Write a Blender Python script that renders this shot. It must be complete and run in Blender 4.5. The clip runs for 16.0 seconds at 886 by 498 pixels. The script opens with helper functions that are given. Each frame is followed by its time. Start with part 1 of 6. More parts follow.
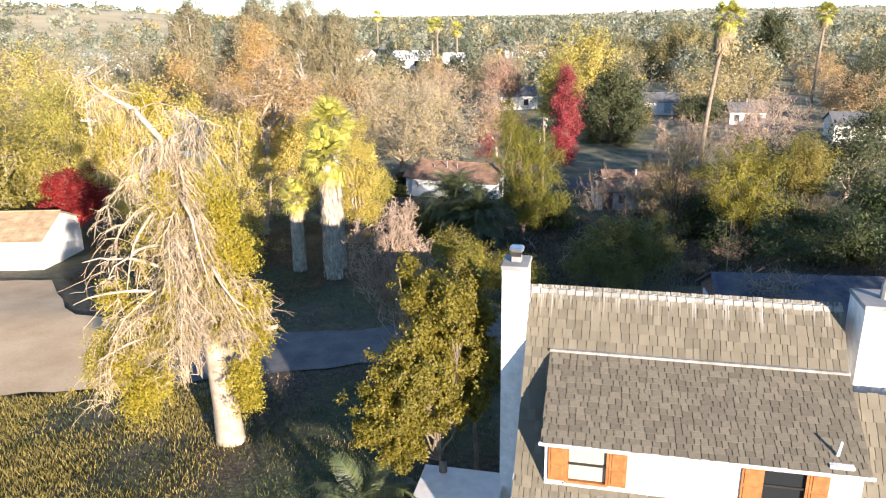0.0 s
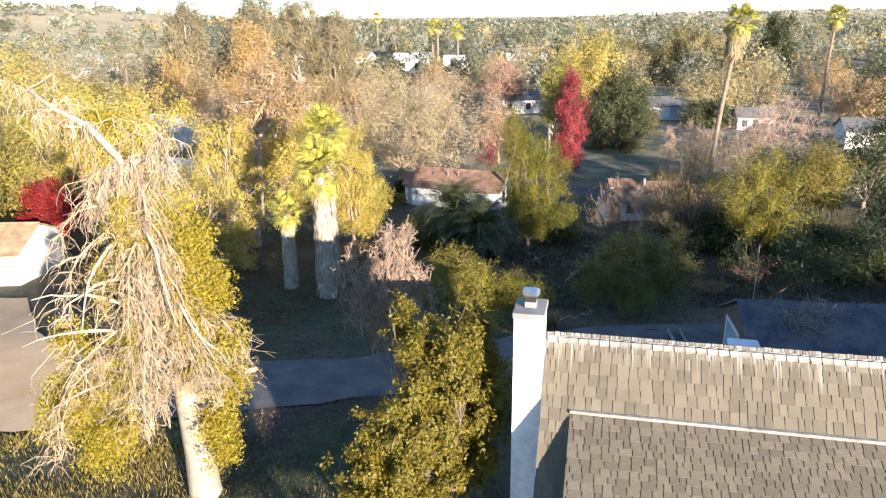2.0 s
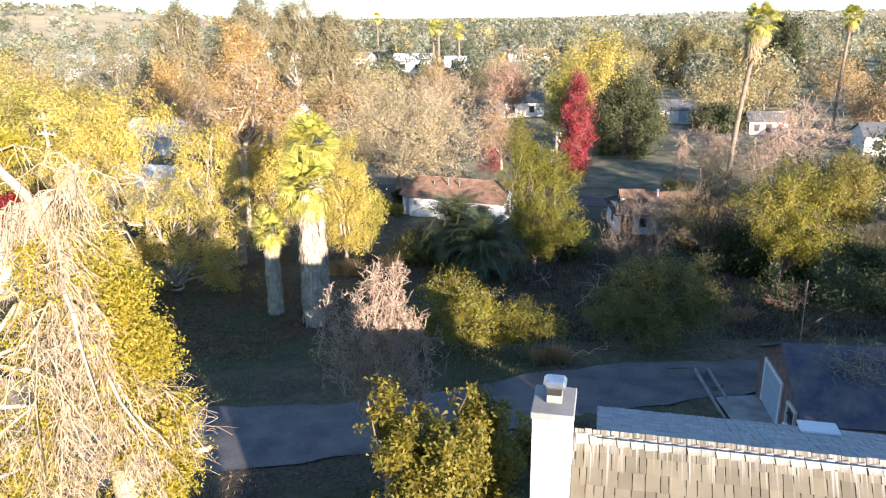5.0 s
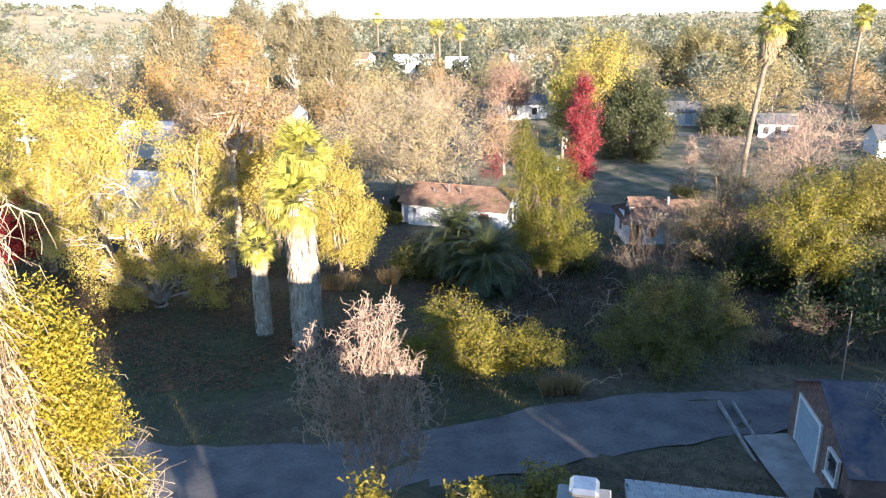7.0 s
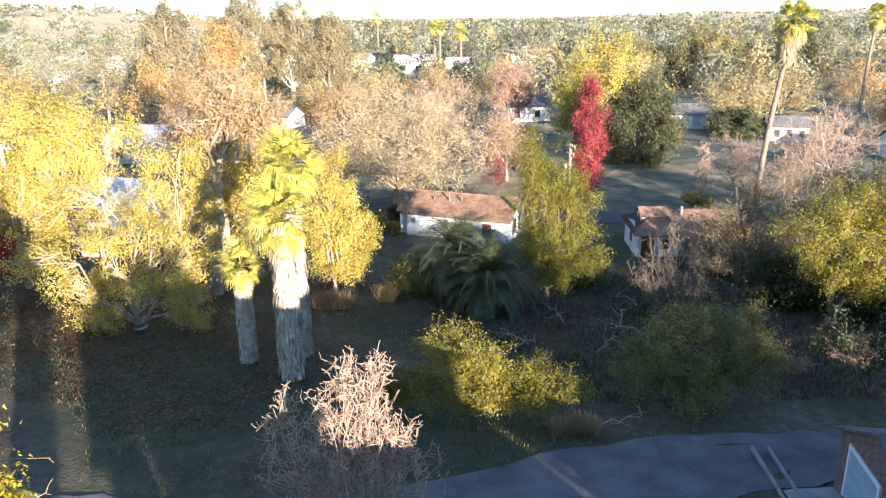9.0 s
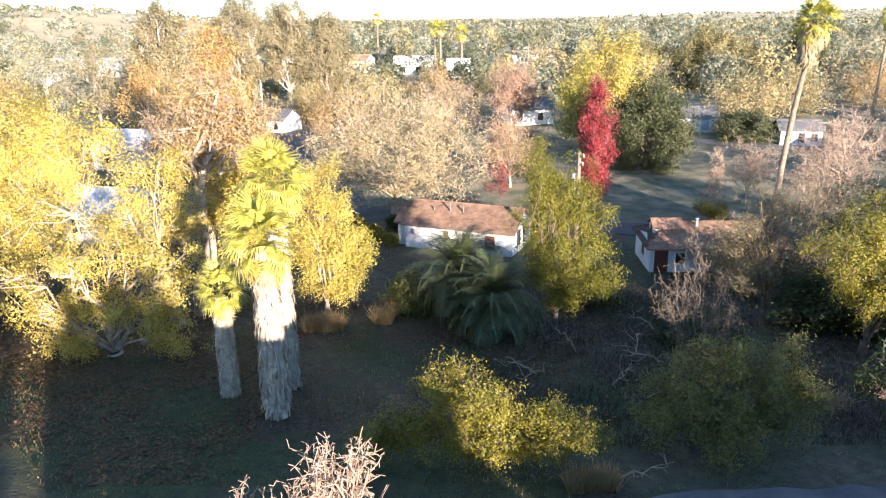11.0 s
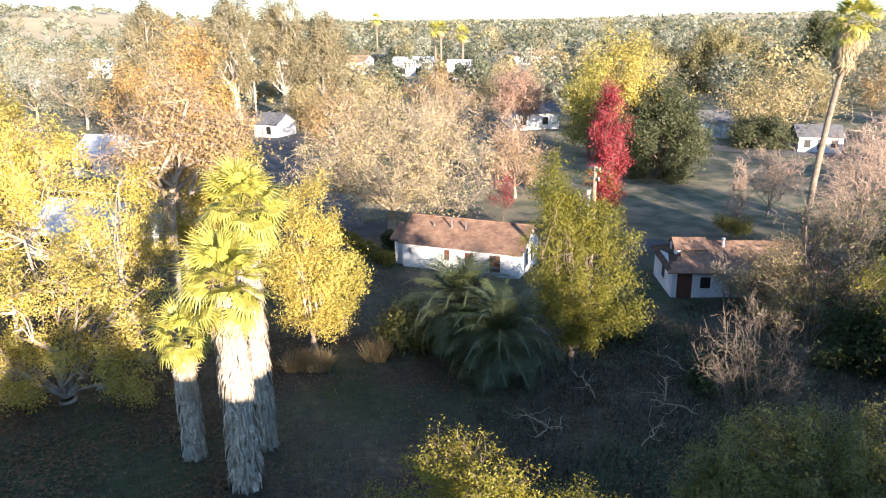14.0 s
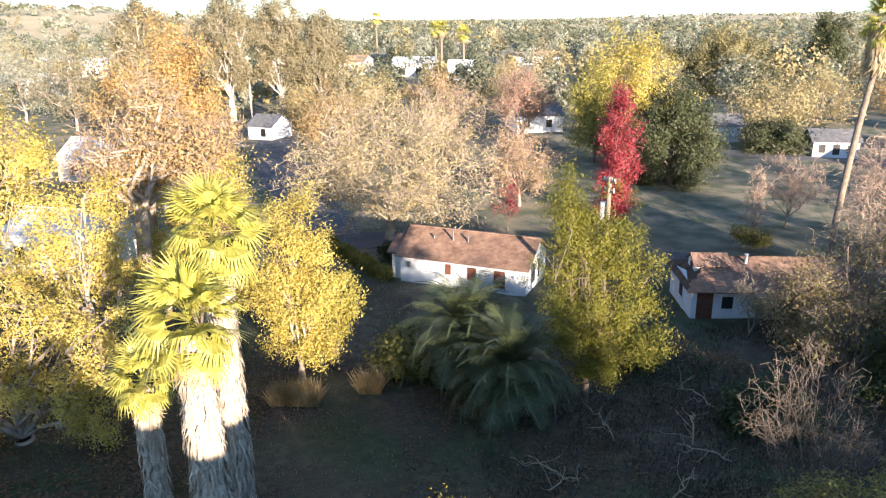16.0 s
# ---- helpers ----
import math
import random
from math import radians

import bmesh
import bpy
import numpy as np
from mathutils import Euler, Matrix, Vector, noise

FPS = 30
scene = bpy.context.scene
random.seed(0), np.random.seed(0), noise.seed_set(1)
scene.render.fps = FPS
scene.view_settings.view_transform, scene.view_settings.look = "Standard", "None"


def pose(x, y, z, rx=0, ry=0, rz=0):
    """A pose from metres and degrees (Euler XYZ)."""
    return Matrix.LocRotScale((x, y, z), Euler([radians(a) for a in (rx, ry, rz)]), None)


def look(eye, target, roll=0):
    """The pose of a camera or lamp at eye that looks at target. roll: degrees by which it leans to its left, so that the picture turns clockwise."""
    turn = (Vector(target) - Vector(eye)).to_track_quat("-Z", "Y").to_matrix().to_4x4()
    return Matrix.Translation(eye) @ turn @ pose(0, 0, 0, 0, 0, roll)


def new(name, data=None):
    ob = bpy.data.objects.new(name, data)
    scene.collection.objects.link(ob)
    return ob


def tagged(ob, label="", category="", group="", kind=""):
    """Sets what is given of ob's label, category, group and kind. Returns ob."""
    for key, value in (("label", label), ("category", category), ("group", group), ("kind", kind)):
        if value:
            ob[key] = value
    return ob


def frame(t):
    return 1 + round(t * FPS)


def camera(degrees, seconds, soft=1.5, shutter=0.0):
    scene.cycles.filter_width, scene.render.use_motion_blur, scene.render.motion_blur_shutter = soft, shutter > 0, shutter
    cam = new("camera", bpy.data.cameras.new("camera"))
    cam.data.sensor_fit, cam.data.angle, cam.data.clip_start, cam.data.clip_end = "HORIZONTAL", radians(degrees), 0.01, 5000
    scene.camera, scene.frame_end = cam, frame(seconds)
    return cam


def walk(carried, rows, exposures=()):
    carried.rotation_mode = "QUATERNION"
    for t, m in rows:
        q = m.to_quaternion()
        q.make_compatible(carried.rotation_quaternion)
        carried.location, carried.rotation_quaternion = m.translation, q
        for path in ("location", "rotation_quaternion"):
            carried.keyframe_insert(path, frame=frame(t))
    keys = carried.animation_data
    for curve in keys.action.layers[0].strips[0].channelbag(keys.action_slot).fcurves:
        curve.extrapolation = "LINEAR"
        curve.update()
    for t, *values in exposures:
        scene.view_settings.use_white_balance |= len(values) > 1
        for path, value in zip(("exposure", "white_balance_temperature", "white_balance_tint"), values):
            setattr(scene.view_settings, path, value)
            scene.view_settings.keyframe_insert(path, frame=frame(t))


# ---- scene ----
# the camera: a drone that glides forwards at a walking pace, some 15 m over the ground
cam = camera(62.0, 16.0, soft=1.2)
PLAN = 1.2  # metres to a unit of the plan below
# t, x, y, z, yaw, pitch, roll
PATH = [
    (0.0, -0.148, -0.853, 17.812, -0.86, -17.73, -0.83),
    (0.5, -0.160, -0.196, 17.824, -0.87, -17.68, -0.77),
    (1.0, -0.158, 0.559, 17.831, -0.87, -17.64, -0.72),
    (1.5, -0.146, 1.349, 17.833, -0.87, -17.61, -0.68),
    (2.0, -0.127, 2.137, 17.832, -0.87, -17.60, -0.65),
    (2.5, -0.102, 2.904, 17.829, -0.86, -17.58, -0.63),
    (3.0, -0.072, 3.643, 17.822, -0.85, -17.58, -0.62),
    (3.5, -0.040, 4.356, 17.814, -0.83, -17.57, -0.61),
    (4.0, -0.007, 5.051, 17.805, -0.82, -17.57, -0.60),
    (4.5, 0.026, 5.737, 17.795, -0.80, -17.57, -0.61),
    (5.0, 0.059, 6.425, 17.784, -0.78, -17.58, -0.61),
    (5.5, 0.091, 7.126, 17.773, -0.76, -17.58, -0.62),
    (6.0, 0.122, 7.845, 17.762, -0.74, -17.58, -0.64),
    (6.5, 0.150, 8.589, 17.751, -0.71, -17.58, -0.65),
    (7.0, 0.177, 9.360, 17.740, -0.69, -17.57, -0.67),
    (7.5, 0.202, 10.157, 17.730, -0.67, -17.57, -0.69),
    (8.0, 0.225, 10.977, 17.719, -0.65, -17.56, -0.71),
    (8.5, 0.245, 11.815, 17.710, -0.63, -17.56, -0.73),
    (9.0, 0.265, 12.665, 17.700, -0.61, -17.55, -0.75),
    (9.5, 0.282, 13.522, 17.691, -0.60, -17.54, -0.76),
    (10.0, 0.298, 14.380, 17.681, -0.58, -17.53, -0.78),
    (10.5, 0.313, 15.233, 17.671, -0.57, -17.52, -0.79),
    (11.0, 0.326, 16.080, 17.661, -0.56, -17.51, -0.80),
    (11.5, 0.338, 16.920, 17.649, -0.55, -17.50, -0.80),
    (12.0, 0.349, 17.754, 17.636, -0.54, -17.49, -0.80),
    (12.5, 0.358, 18.586, 17.621, -0.54, -17.49, -0.79),
    (13.0, 0.366, 19.423, 17.604, -0.53, -17.48, -0.78),
    (13.5, 0.372, 20.272, 17.584, -0.53, -17.48, -0.76),
    (14.0, 0.375, 21.139, 17.560, -0.54, -17.47, -0.73),
    (14.5, 0.375, 22.028, 17.532, -0.54, -17.47, -0.69),
    (15.0, 0.370, 22.938, 17.498, -0.55, -17.47, -0.65),
    (15.5, 0.359, 23.862, 17.459, -0.56, -17.47, -0.59),
    (16.0, 0.342, 24.779, 17.413, -0.57, -17.47, -0.53),
]
walk(cam, [(t, pose(PLAN * x, PLAN * y, PLAN * z, 90 + pitch, 0, yaw) @ pose(0, 0, 0, 0, 0, roll)) for t, x, y, z, yaw, pitch, roll in PATH], [(0.0, 1.72, 6600, 11.5), (4.0, 1.8, 6600, 11.5), (7.0, 2.0, 6550, 13), (9.0, 2.08, 6550, 13), (12.0, 2.03, 6650, 13), (16.0, 1.92, 6700, 13.5)])

# ---- light ----
SUN_AZ, SUN_EL = 152.0, 10.0  # degrees clockwise from +y, and above the horizon
world = bpy.data.worlds.new("sky")
scene.world = world
world.use_nodes = True
wn = world.node_tree.nodes
sky = wn.new("ShaderNodeTexSky")
sky.sky_type, sky.sun_disc = "NISHITA", False
sky.sun_elevation, sky.sun_rotation = radians(SUN_EL), radians(SUN_AZ)
sky.air_density, sky.dust_density, sky.ozone_density = 0.7, 0.0, 3.0
world.node_tree.links.new(sky.outputs[0], wn["Background"].inputs[0])
wn["Background"].inputs[1].default_value = 0.09
haze = wn.new("ShaderNodeBackground")  # thin bright haze over the whole sky
haze.inputs[0].default_value, haze.inputs[1].default_value = (0.38, 0.62, 1.0, 1), 0.066
both_skies = wn.new("ShaderNodeAddShader")
world.node_tree.links.new(wn["Background"].outputs[0], both_skies.inputs[0])
world.node_tree.links.new(haze.outputs[0], both_skies.inputs[1])
world.node_tree.links.new(both_skies.outputs[0], wn["World Output"].inputs[0])
sun_dir = Vector((math.sin(radians(SUN_AZ)) * math.cos(radians(SUN_EL)), math.cos(radians(SUN_AZ)) * math.cos(radians(SUN_EL)), math.sin(radians(SUN_EL))))
sun = new("sun", bpy.data.lights.new("sun", "SUN"))
sun.data.energy, sun.data.angle, sun.data.color = 5.0, radians(0.6), (1.0, 0.87, 0.75)
sun.matrix_world = look(sun_dir * 100, (0, 0, 0))
scene.view_settings.exposure = 1.8


# ---- materials ----
def mat(name, a, b, scale=4.0, rough=0.85, bump=0.3, vary="", amount=0.35, grain=40.0, metal=0.0, thin=0.0, hue=0.0):
    """A surface between the colours a and b by a coarse and a fine noise; vary: island or object, for a brightness of each piece."""
    m = bpy.data.materials.new(name)
    m.use_nodes = True
    n, l = m.node_tree.nodes, m.node_tree.links
    bsdf = n["Principled BSDF"]
    bsdf.inputs["Roughness"].default_value, bsdf.inputs["Metallic"].default_value = rough, metal
    co = n.new("ShaderNodeTexCoord")
    big, fine = n.new("ShaderNodeTexNoise"), n.new("ShaderNodeTexNoise")
    for tex, s, d in ((big, scale, 5.0), (fine, grain, 3.0)):
        tex.inputs["Scale"].default_value, tex.inputs["Detail"].default_value = s, d
        l.new(co.outputs["Object"], tex.inputs["Vector"])
    both = n.new("ShaderNodeMath")
    both.operation = "MULTIPLY_ADD"
    both.inputs[1].default_value, both.inputs[2].default_value = 0.4, -0.2
    l.new(fine.outputs[0], both.inputs[0])
    add = n.new("ShaderNodeMath")
    l.new(big.outputs[0], add.inputs[0]), l.new(both.outputs[0], add.inputs[1])
    span = n.new("ShaderNodeMapRange")
    span.inputs[1].default_value, span.inputs[2].default_value = 0.3, 0.7
    l.new(add.outputs[0], span.inputs[0])
    mix = n.new("ShaderNodeMix")
    mix.data_type = "RGBA"
    mix.inputs[6].default_value, mix.inputs[7].default_value = (*a, 1), (*b, 1)
    out = mix.outputs[2]
    if vary:
        info = n.new("ShaderNodeNewGeometry" if vary == "island" else "ShaderNodeObjectInfo")
        pick = info.outputs["Random Per Island" if vary == "island" else "Random"]
        if thin or hue:
            half = n.new("ShaderNodeMix")
            half.inputs[0].default_value = 0.45
            l.new(span.outputs[0], half.inputs[2]), l.new(pick, half.inputs[3]), l.new(half.outputs[0], mix.inputs[0])
        else:
            l.new(span.outputs[0], mix.inputs[0])
        hsv = n.new("ShaderNodeHueSaturation")
        val = n.new("ShaderNodeMapRange")
        val.inputs[3].default_value, val.inputs[4].default_value = 1 - amount, 1 + amount
        spread = n.new("ShaderNodeMath")
        spread.operation = "FRACT"
        by = n.new("ShaderNodeMath")
        by.operation = "MULTIPLY"
        by.inputs[1].default_value = 7.31
        l.new(pick, by.inputs[0]), l.new(by.outputs[0], spread.inputs[0]), l.new(spread.outputs[0], val.inputs[0])
        l.new(val.outputs[0], hsv.inputs["Value"]), l.new(out, hsv.inputs["Color"])
        out = hsv.outputs[0]
    else:
        l.new(span.outputs[0], mix.inputs[0])
    l.new(out, bsdf.inputs["Base Color"])
    if bump:
        bm = n.new("ShaderNodeBump")
        bm.inputs["Strength"].default_value, bm.inputs["Distance"].default_value = bump, 0.02
        l.new(fine.outputs[0], bm.inputs["Height"]), l.new(bm.outputs[0], bsdf.inputs["Normal"])
    if thin:
        back = n.new("ShaderNodeBsdfTranslucent")
        both_sides = n.new("ShaderNodeMixShader")
        both_sides.inputs[0].default_value = thin
        l.new(out, back.inputs[0])
        l.new(bsdf.outputs[0], both_sides.inputs[1]), l.new(back.outputs[0], both_sides.inputs[2])
        l.new(both_sides.outputs[0], n["Material Output"].inputs[0])
    return m


def leaf(name, a, b, amount=0.35, thin=0.4):
    return mat(name, a, b, scale=0.9, rough=0.6, bump=0, vary="island", amount=amount * 0.55, thin=thin, grain=3.0)


M = dict(
    wing=mat("wing_wall", (0.68, 0.66, 0.62), (0.8, 0.78, 0.75), 3, 0.75, 0.15, grain=30),
    asphalt=mat("asphalt", (0.06, 0.06, 0.062), (0.11, 0.105, 0.10), 0.5, 0.9, 0.4, grain=25),
    lot=mat("worn_asphalt", (0.075, 0.076, 0.08), (0.165, 0.158, 0.15), 0.7, 0.9, 0.5, grain=9),
    dirt=mat("packed_dirt_and_gravel", (0.56, 0.37, 0.2), (0.72, 0.51, 0.3), 0.5, 0.95, 0.25, grain=8),
    concrete=mat("concrete", (0.2, 0.2, 0.19), (0.36, 0.35, 0.33), 1.5, 0.9),
    shake=mat("grey_shake", (0.115, 0.098, 0.07), (0.158, 0.137, 0.1), 3, 0.85, 0.15, "object", 0.2, 30),
    shake_far=mat("grey_shake_far", (0.122, 0.105, 0.072), (0.155, 0.134, 0.096), 2.0, 0.85, 0.15, "island", 0.2, 45),
    rearshake=mat("blue_grey_shake", (0.17, 0.2, 0.225), (0.26, 0.29, 0.31), 3, 0.6, 0.15, "island", 0.15, 30),
    fallen=leaf("fallen_brown_leaves", (0.1, 0.06, 0.034), (0.22, 0.135, 0.072)),
    # dead brush, its colour darkened to help the garden's shade
    brush=mat("shade_darkened_dead_brush", (0.03, 0.025, 0.019), (0.1, 0.077, 0.057), 2, 0.95, 0, "island", 0.3),
    white=mat("white_paint", (0.68, 0.66, 0.62), (0.82, 0.8, 0.77), 3, 0.75, 0.15, grain=30),
    siding=mat("white_siding", (0.6, 0.62, 0.63), (0.78, 0.79, 0.78), 1.2, 0.7, 0.2, grain=18),
    brickpaint=mat("painted_brick", (0.62, 0.62, 0.6), (0.82, 0.81, 0.78), 4, 0.8, 0.5, grain=14),
    shutter=mat("orange_wood", (0.22, 0.08, 0.022), (0.36, 0.14, 0.04), 6, 0.6, 0.2, grain=50),
    dark=mat("dark_opening", (0.012, 0.012, 0.012), (0.03, 0.028, 0.025), 3, 0.5, 0),
    board=mat("brown_board", (0.1, 0.035, 0.02), (0.16, 0.06, 0.035), 5, 0.8, 0.2),
    metal=mat("galvanised_metal", (0.45, 0.46, 0.47), (0.62, 0.63, 0.64), 8, 0.35, 0.1, metal=0.9),
    brownroof=mat("brown_shingle_roof", (0.16, 0.09, 0.06), (0.29, 0.18, 0.12), 1.5, 0.9, 0.4, "island", 0.2, 12),
    tanroof=mat("tan_shingle_roof", (0.3, 0.2, 0.11), (0.45, 0.32, 0.19), 1.5, 0.9, 0.4, "island", 0.15, 12),
    greyroof=mat("grey_roof", (0.1, 0.1, 0.105), (0.17, 0.17, 0.17), 1.5, 0.9, 0.4, grain=12),
    palewhite=mat("pale_roof", (0.6, 0.6, 0.6), (0.78, 0.78, 0.78), 1.0, 0.8, 0.1),
    shingwall=mat("brown_shingle_wall", (0.13, 0.085, 0.07), (0.2, 0.14, 0.12), 3, 0.9, 0.4, "island", 0.3, 25),
    blueroof=mat("dark_blue_roof", (0.03, 0.042, 0.075), (0.15, 0.13, 0.12), 0.9, 0.7, 0.3, grain=5),
    bluedoor=mat("pale_blue_door", (0.3, 0.4, 0.46), (0.38, 0.48, 0.54), 3, 0.6, 0.1),
    bark=mat("brown_bark", (0.09, 0.065, 0.045), (0.2, 0.155, 0.115), 3, 0.9, 0.6, grain=20),
    palebark=mat("pale_bark", (0.26, 0.21, 0.155), (0.44, 0.37, 0.29), 3, 0.9, 0.5, grain=18),
    gumbark=mat("pale_gum_bark", (0.36, 0.32, 0.27), (0.55, 0.5, 0.43), 1.5, 0.8, 0.3, grain=12),
    deadwood=mat("weathered_dead_wood", (0.26, 0.195, 0.125), (0.44, 0.355, 0.245), 3, 0.9, 0.4, "island", 0.25, 25),
    twig=mat("bare_twig", (0.25, 0.175, 0.125), (0.42, 0.31, 0.23), 3, 0.9, 0, "island", 0.25),
    greytwig=mat("grey_twig", (0.24, 0.19, 0.13), (0.4, 0.33, 0.23), 3, 0.9, 0, "island", 0.25),
    limbbark=mat("grey_brown_limb_bark", (0.2, 0.15, 0.11), (0.46, 0.38, 0.3), 2, 0.9, 0.4, grain=15),
    pole=mat("pole_wood", (0.2, 0.14, 0.1), (0.34, 0.26, 0.2), 3, 0.9, 0.3),
    palepole=mat("pale_pole_wood", (0.45, 0.4, 0.34), (0.6, 0.55, 0.48), 3, 0.9, 0.3),
    palmbark=mat("palm_trunk", (0.16, 0.12, 0.085), (0.28, 0.22, 0.16), 4, 0.9, 0.5),
    skirt=mat("dead_palm_fronds", (0.32, 0.26, 0.19), (0.55, 0.47, 0.36), 3, 0.85, 0, "island", 0.3),
    dryfrond=mat("dry_hanging_fronds", (0.28, 0.21, 0.11), (0.44, 0.34, 0.2), 3, 0.85, 0, "island", 0.3),
    fan=mat("fan_frond_green", (0.3, 0.3, 0.045), (0.48, 0.43, 0.11), 3, 0.5, 0, "island", 0.25, thin=0.25),
    date=mat("date_frond_green", (0.042, 0.062, 0.026), (0.115, 0.13, 0.052), 3, 0.5, 0, "island", 0.3, thin=0.15),
    l_gold=leaf("golden_green_leaves", (0.17, 0.16, 0.03), (0.36, 0.28, 0.06)),
    l_yellow=leaf("yellow_leaves", (0.42, 0.34, 0.06), (0.62, 0.51, 0.15)),
    l_pepper=leaf("pepper_leaves", (0.1, 0.112, 0.016), (0.3, 0.265, 0.036)),
    l_lime=leaf("lime_leaves", (0.32, 0.3, 0.05), (0.48, 0.4, 0.1)),
    l_leafy=leaf("gold_green_leaves", (0.09, 0.092, 0.012), (0.3, 0.235, 0.03)),
    l_bush=leaf("bush_leaves", (0.15, 0.15, 0.016), (0.37, 0.31, 0.04)),
    l_olive=leaf("olive_leaves", (0.145, 0.148, 0.034), (0.3, 0.265, 0.07)),
    l_green=leaf("dark_green_leaves", (0.03, 0.055, 0.015), (0.09, 0.11, 0.03)),
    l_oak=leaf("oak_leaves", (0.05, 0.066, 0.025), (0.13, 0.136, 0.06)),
    # paler and evener than the near oak: distance haze put into the colour
    l_wood=leaf("hazed_far_oak_leaves", (0.11, 0.125, 0.072), (0.2, 0.205, 0.125), 0.2),
    l_red=leaf("crimson_leaves", (0.3, 0.02, 0.03), (0.42, 0.08, 0.09), 0.4),
    l_deepred=leaf("deep_red_leaves", (0.22, 0.01, 0.01), (0.34, 0.02, 0.02), 0.4),
    l_orange=leaf("orange_leaves", (0.46, 0.25, 0.1), (0.6, 0.44, 0.15), 0.3),
    l_rust=leaf("rusty_leaves", (0.34, 0.21, 0.09), (0.5, 0.37, 0.17), 0.3),
    l_tan=leaf("tan_leaves", (0.36, 0.28, 0.13), (0.5, 0.42, 0.2), 0.3),
    l_euc=leaf("eucalyptus_leaves", (0.23, 0.2, 0.11), (0.39, 0.335, 0.2), 0.3),
    l_gum=leaf("olive_gum_leaves", (0.2, 0.18, 0.08), (0.36, 0.31, 0.14), 0.3),
    l_rose=leaf("rosy_brown_leaves", (0.36, 0.2, 0.13), (0.5, 0.32, 0.22), 0.3),
    l_pink=leaf("dusty_pink_flowers", (0.24, 0.13, 0.11), (0.34, 0.2, 0.165), 0.3),
    # pale grey-green, lightened to stand in for haze over the far woods
    l_grey=leaf("hazed_grey_green_leaves", (0.28, 0.285, 0.2), (0.38, 0.38, 0.28), 0.2),
    l_cyp=leaf("cypress_leaves", (0.3, 0.25, 0.02), (0.46, 0.37, 0.05), 0.3),
    drygrass=leaf("dry_grass", (0.27, 0.19, 0.09), (0.44, 0.33, 0.175), 0.3),
    # dry lawn grass with the low sun's gold put into its colour
    lawn=leaf("sun_tinted_lawn_grass", (0.24, 0.2, 0.045), (0.5, 0.38, 0.12), 0.4),
    grass=leaf("green_grass", (0.045, 0.07, 0.018), (0.15, 0.15, 0.05), 0.35),
)


# ---- helpers for meshes ----
def raw(name, v, f, material, smooth=False):
    """A mesh from arrays of points and of faces that all have as many corners."""
    v, f = np.asarray(v, np.float32), np.asarray(f, np.int32)
    me = bpy.data.meshes.new(name)
    me.vertices.add(len(v))
    me.vertices.foreach_set("co", v.ravel())
    k = f.shape[1]
    me.loops.add(f.size)
    me.loops.foreach_set("vertex_index", f.ravel())
    me.polygons.add(len(f))
    me.polygons.foreach_set("loop_start", np.arange(0, f.size, k, dtype=np.int32))
    me.polygons.foreach_set("loop_total", np.full(len(f), k, np.int32))
    me.polygons.foreach_set("use_smooth", np.full(len(f), smooth))
    me.materials.append(material)
    me.update(calc_edges=True)
    return me


def put(name, me, parent, label="", m=None):
    """Links a mesh as one object under a thing or a part."""
    ob = new(name, me)
    ob.parent = parent
    if m is not None:
        ob.matrix_basis = m
    if label:
        tagged(ob, label)
    return ob


def part(name, bm, material, parent, label="", m=None):
    me = bpy.data.meshes.new(name)
    bm.to_mesh(me)
    bm.free()
    me.materials.append(material)
    return put(name, me, parent, label, m)


def thing(name, m, label, category, group="", kind=""):
    ob = new(name)
    ob.empty_display_size = 0.2
    ob.matrix_world = m
    return tagged(ob, label, category, group, kind)


def box(lo, hi, bm=None, bevel=0.0, m=None):
    bm = bm or bmesh.new()
    size = [h - a for a, h in zip(lo, hi)]
    mid = [(h + a) / 2 for a, h in zip(lo, hi)]
    got = bmesh.ops.create_cube(bm, size=1, matrix=(m or Matrix()) @ Matrix.Translation(mid) @ Matrix.Diagonal((*size, 1)))
    if bevel:
        edges = list({e for v in got["verts"] for e in v.link_edges})
        bmesh.ops.bevel(bm, geom=edges, offset=bevel, segments=1, affect="EDGES")
    return bm


def tube(points, radii, sides=8, bm=None):
    """A round bar along points."""
    bm = bm or bmesh.new()
    rings = []
    for i, (p, r) in enumerate(zip(points, radii)):
        a, b = Vector(points[max(i - 1, 0)]), Vector(points[min(i + 1, len(points) - 1)])
        q = (b - a).to_track_quat("Z", "Y")
        rings.append([bm.verts.new(Vector(p) + q @ Vector((r * math.cos(k * math.tau / sides), r * math.sin(k * math.tau / sides), 0))) for k in range(sides)])
    for a, b in zip(rings, rings[1:]):
        for k in range(sides):
            bm.faces.new((a[k], a[(k + 1) % sides], b[(k + 1) % sides], b[k]))
    bm.faces.new(rings[0][::-1]), bm.faces.new(rings[-1])
    return bm


def prism(outline, axis_from, axis_to, bm=None):
    """A body with the outline (y, z), drawn along x."""
    bm = bm or bmesh.new()
    a = [bm.verts.new((axis_from, y, z)) for y, z in outline]
    b = [bm.verts.new((axis_to, y, z)) for y, z in outline]
    k = len(outline)
    for i in range(k):
        bm.faces.new((a[i], a[(i + 1) % k], b[(i + 1) % k], b[i]))
    bm.faces.new(a[::-1]), bm.faces.new(b)
    bmesh.ops.recalc_face_normals(bm, faces=bm.faces)
    return bm


# ---- the lie of the land ----
GY = [-80, 0, 15, 23, 30, 36, 42, 50, 57, 66, 73, 84, 100, 134, 200, 400, 800, 1500, 3000, 5000]
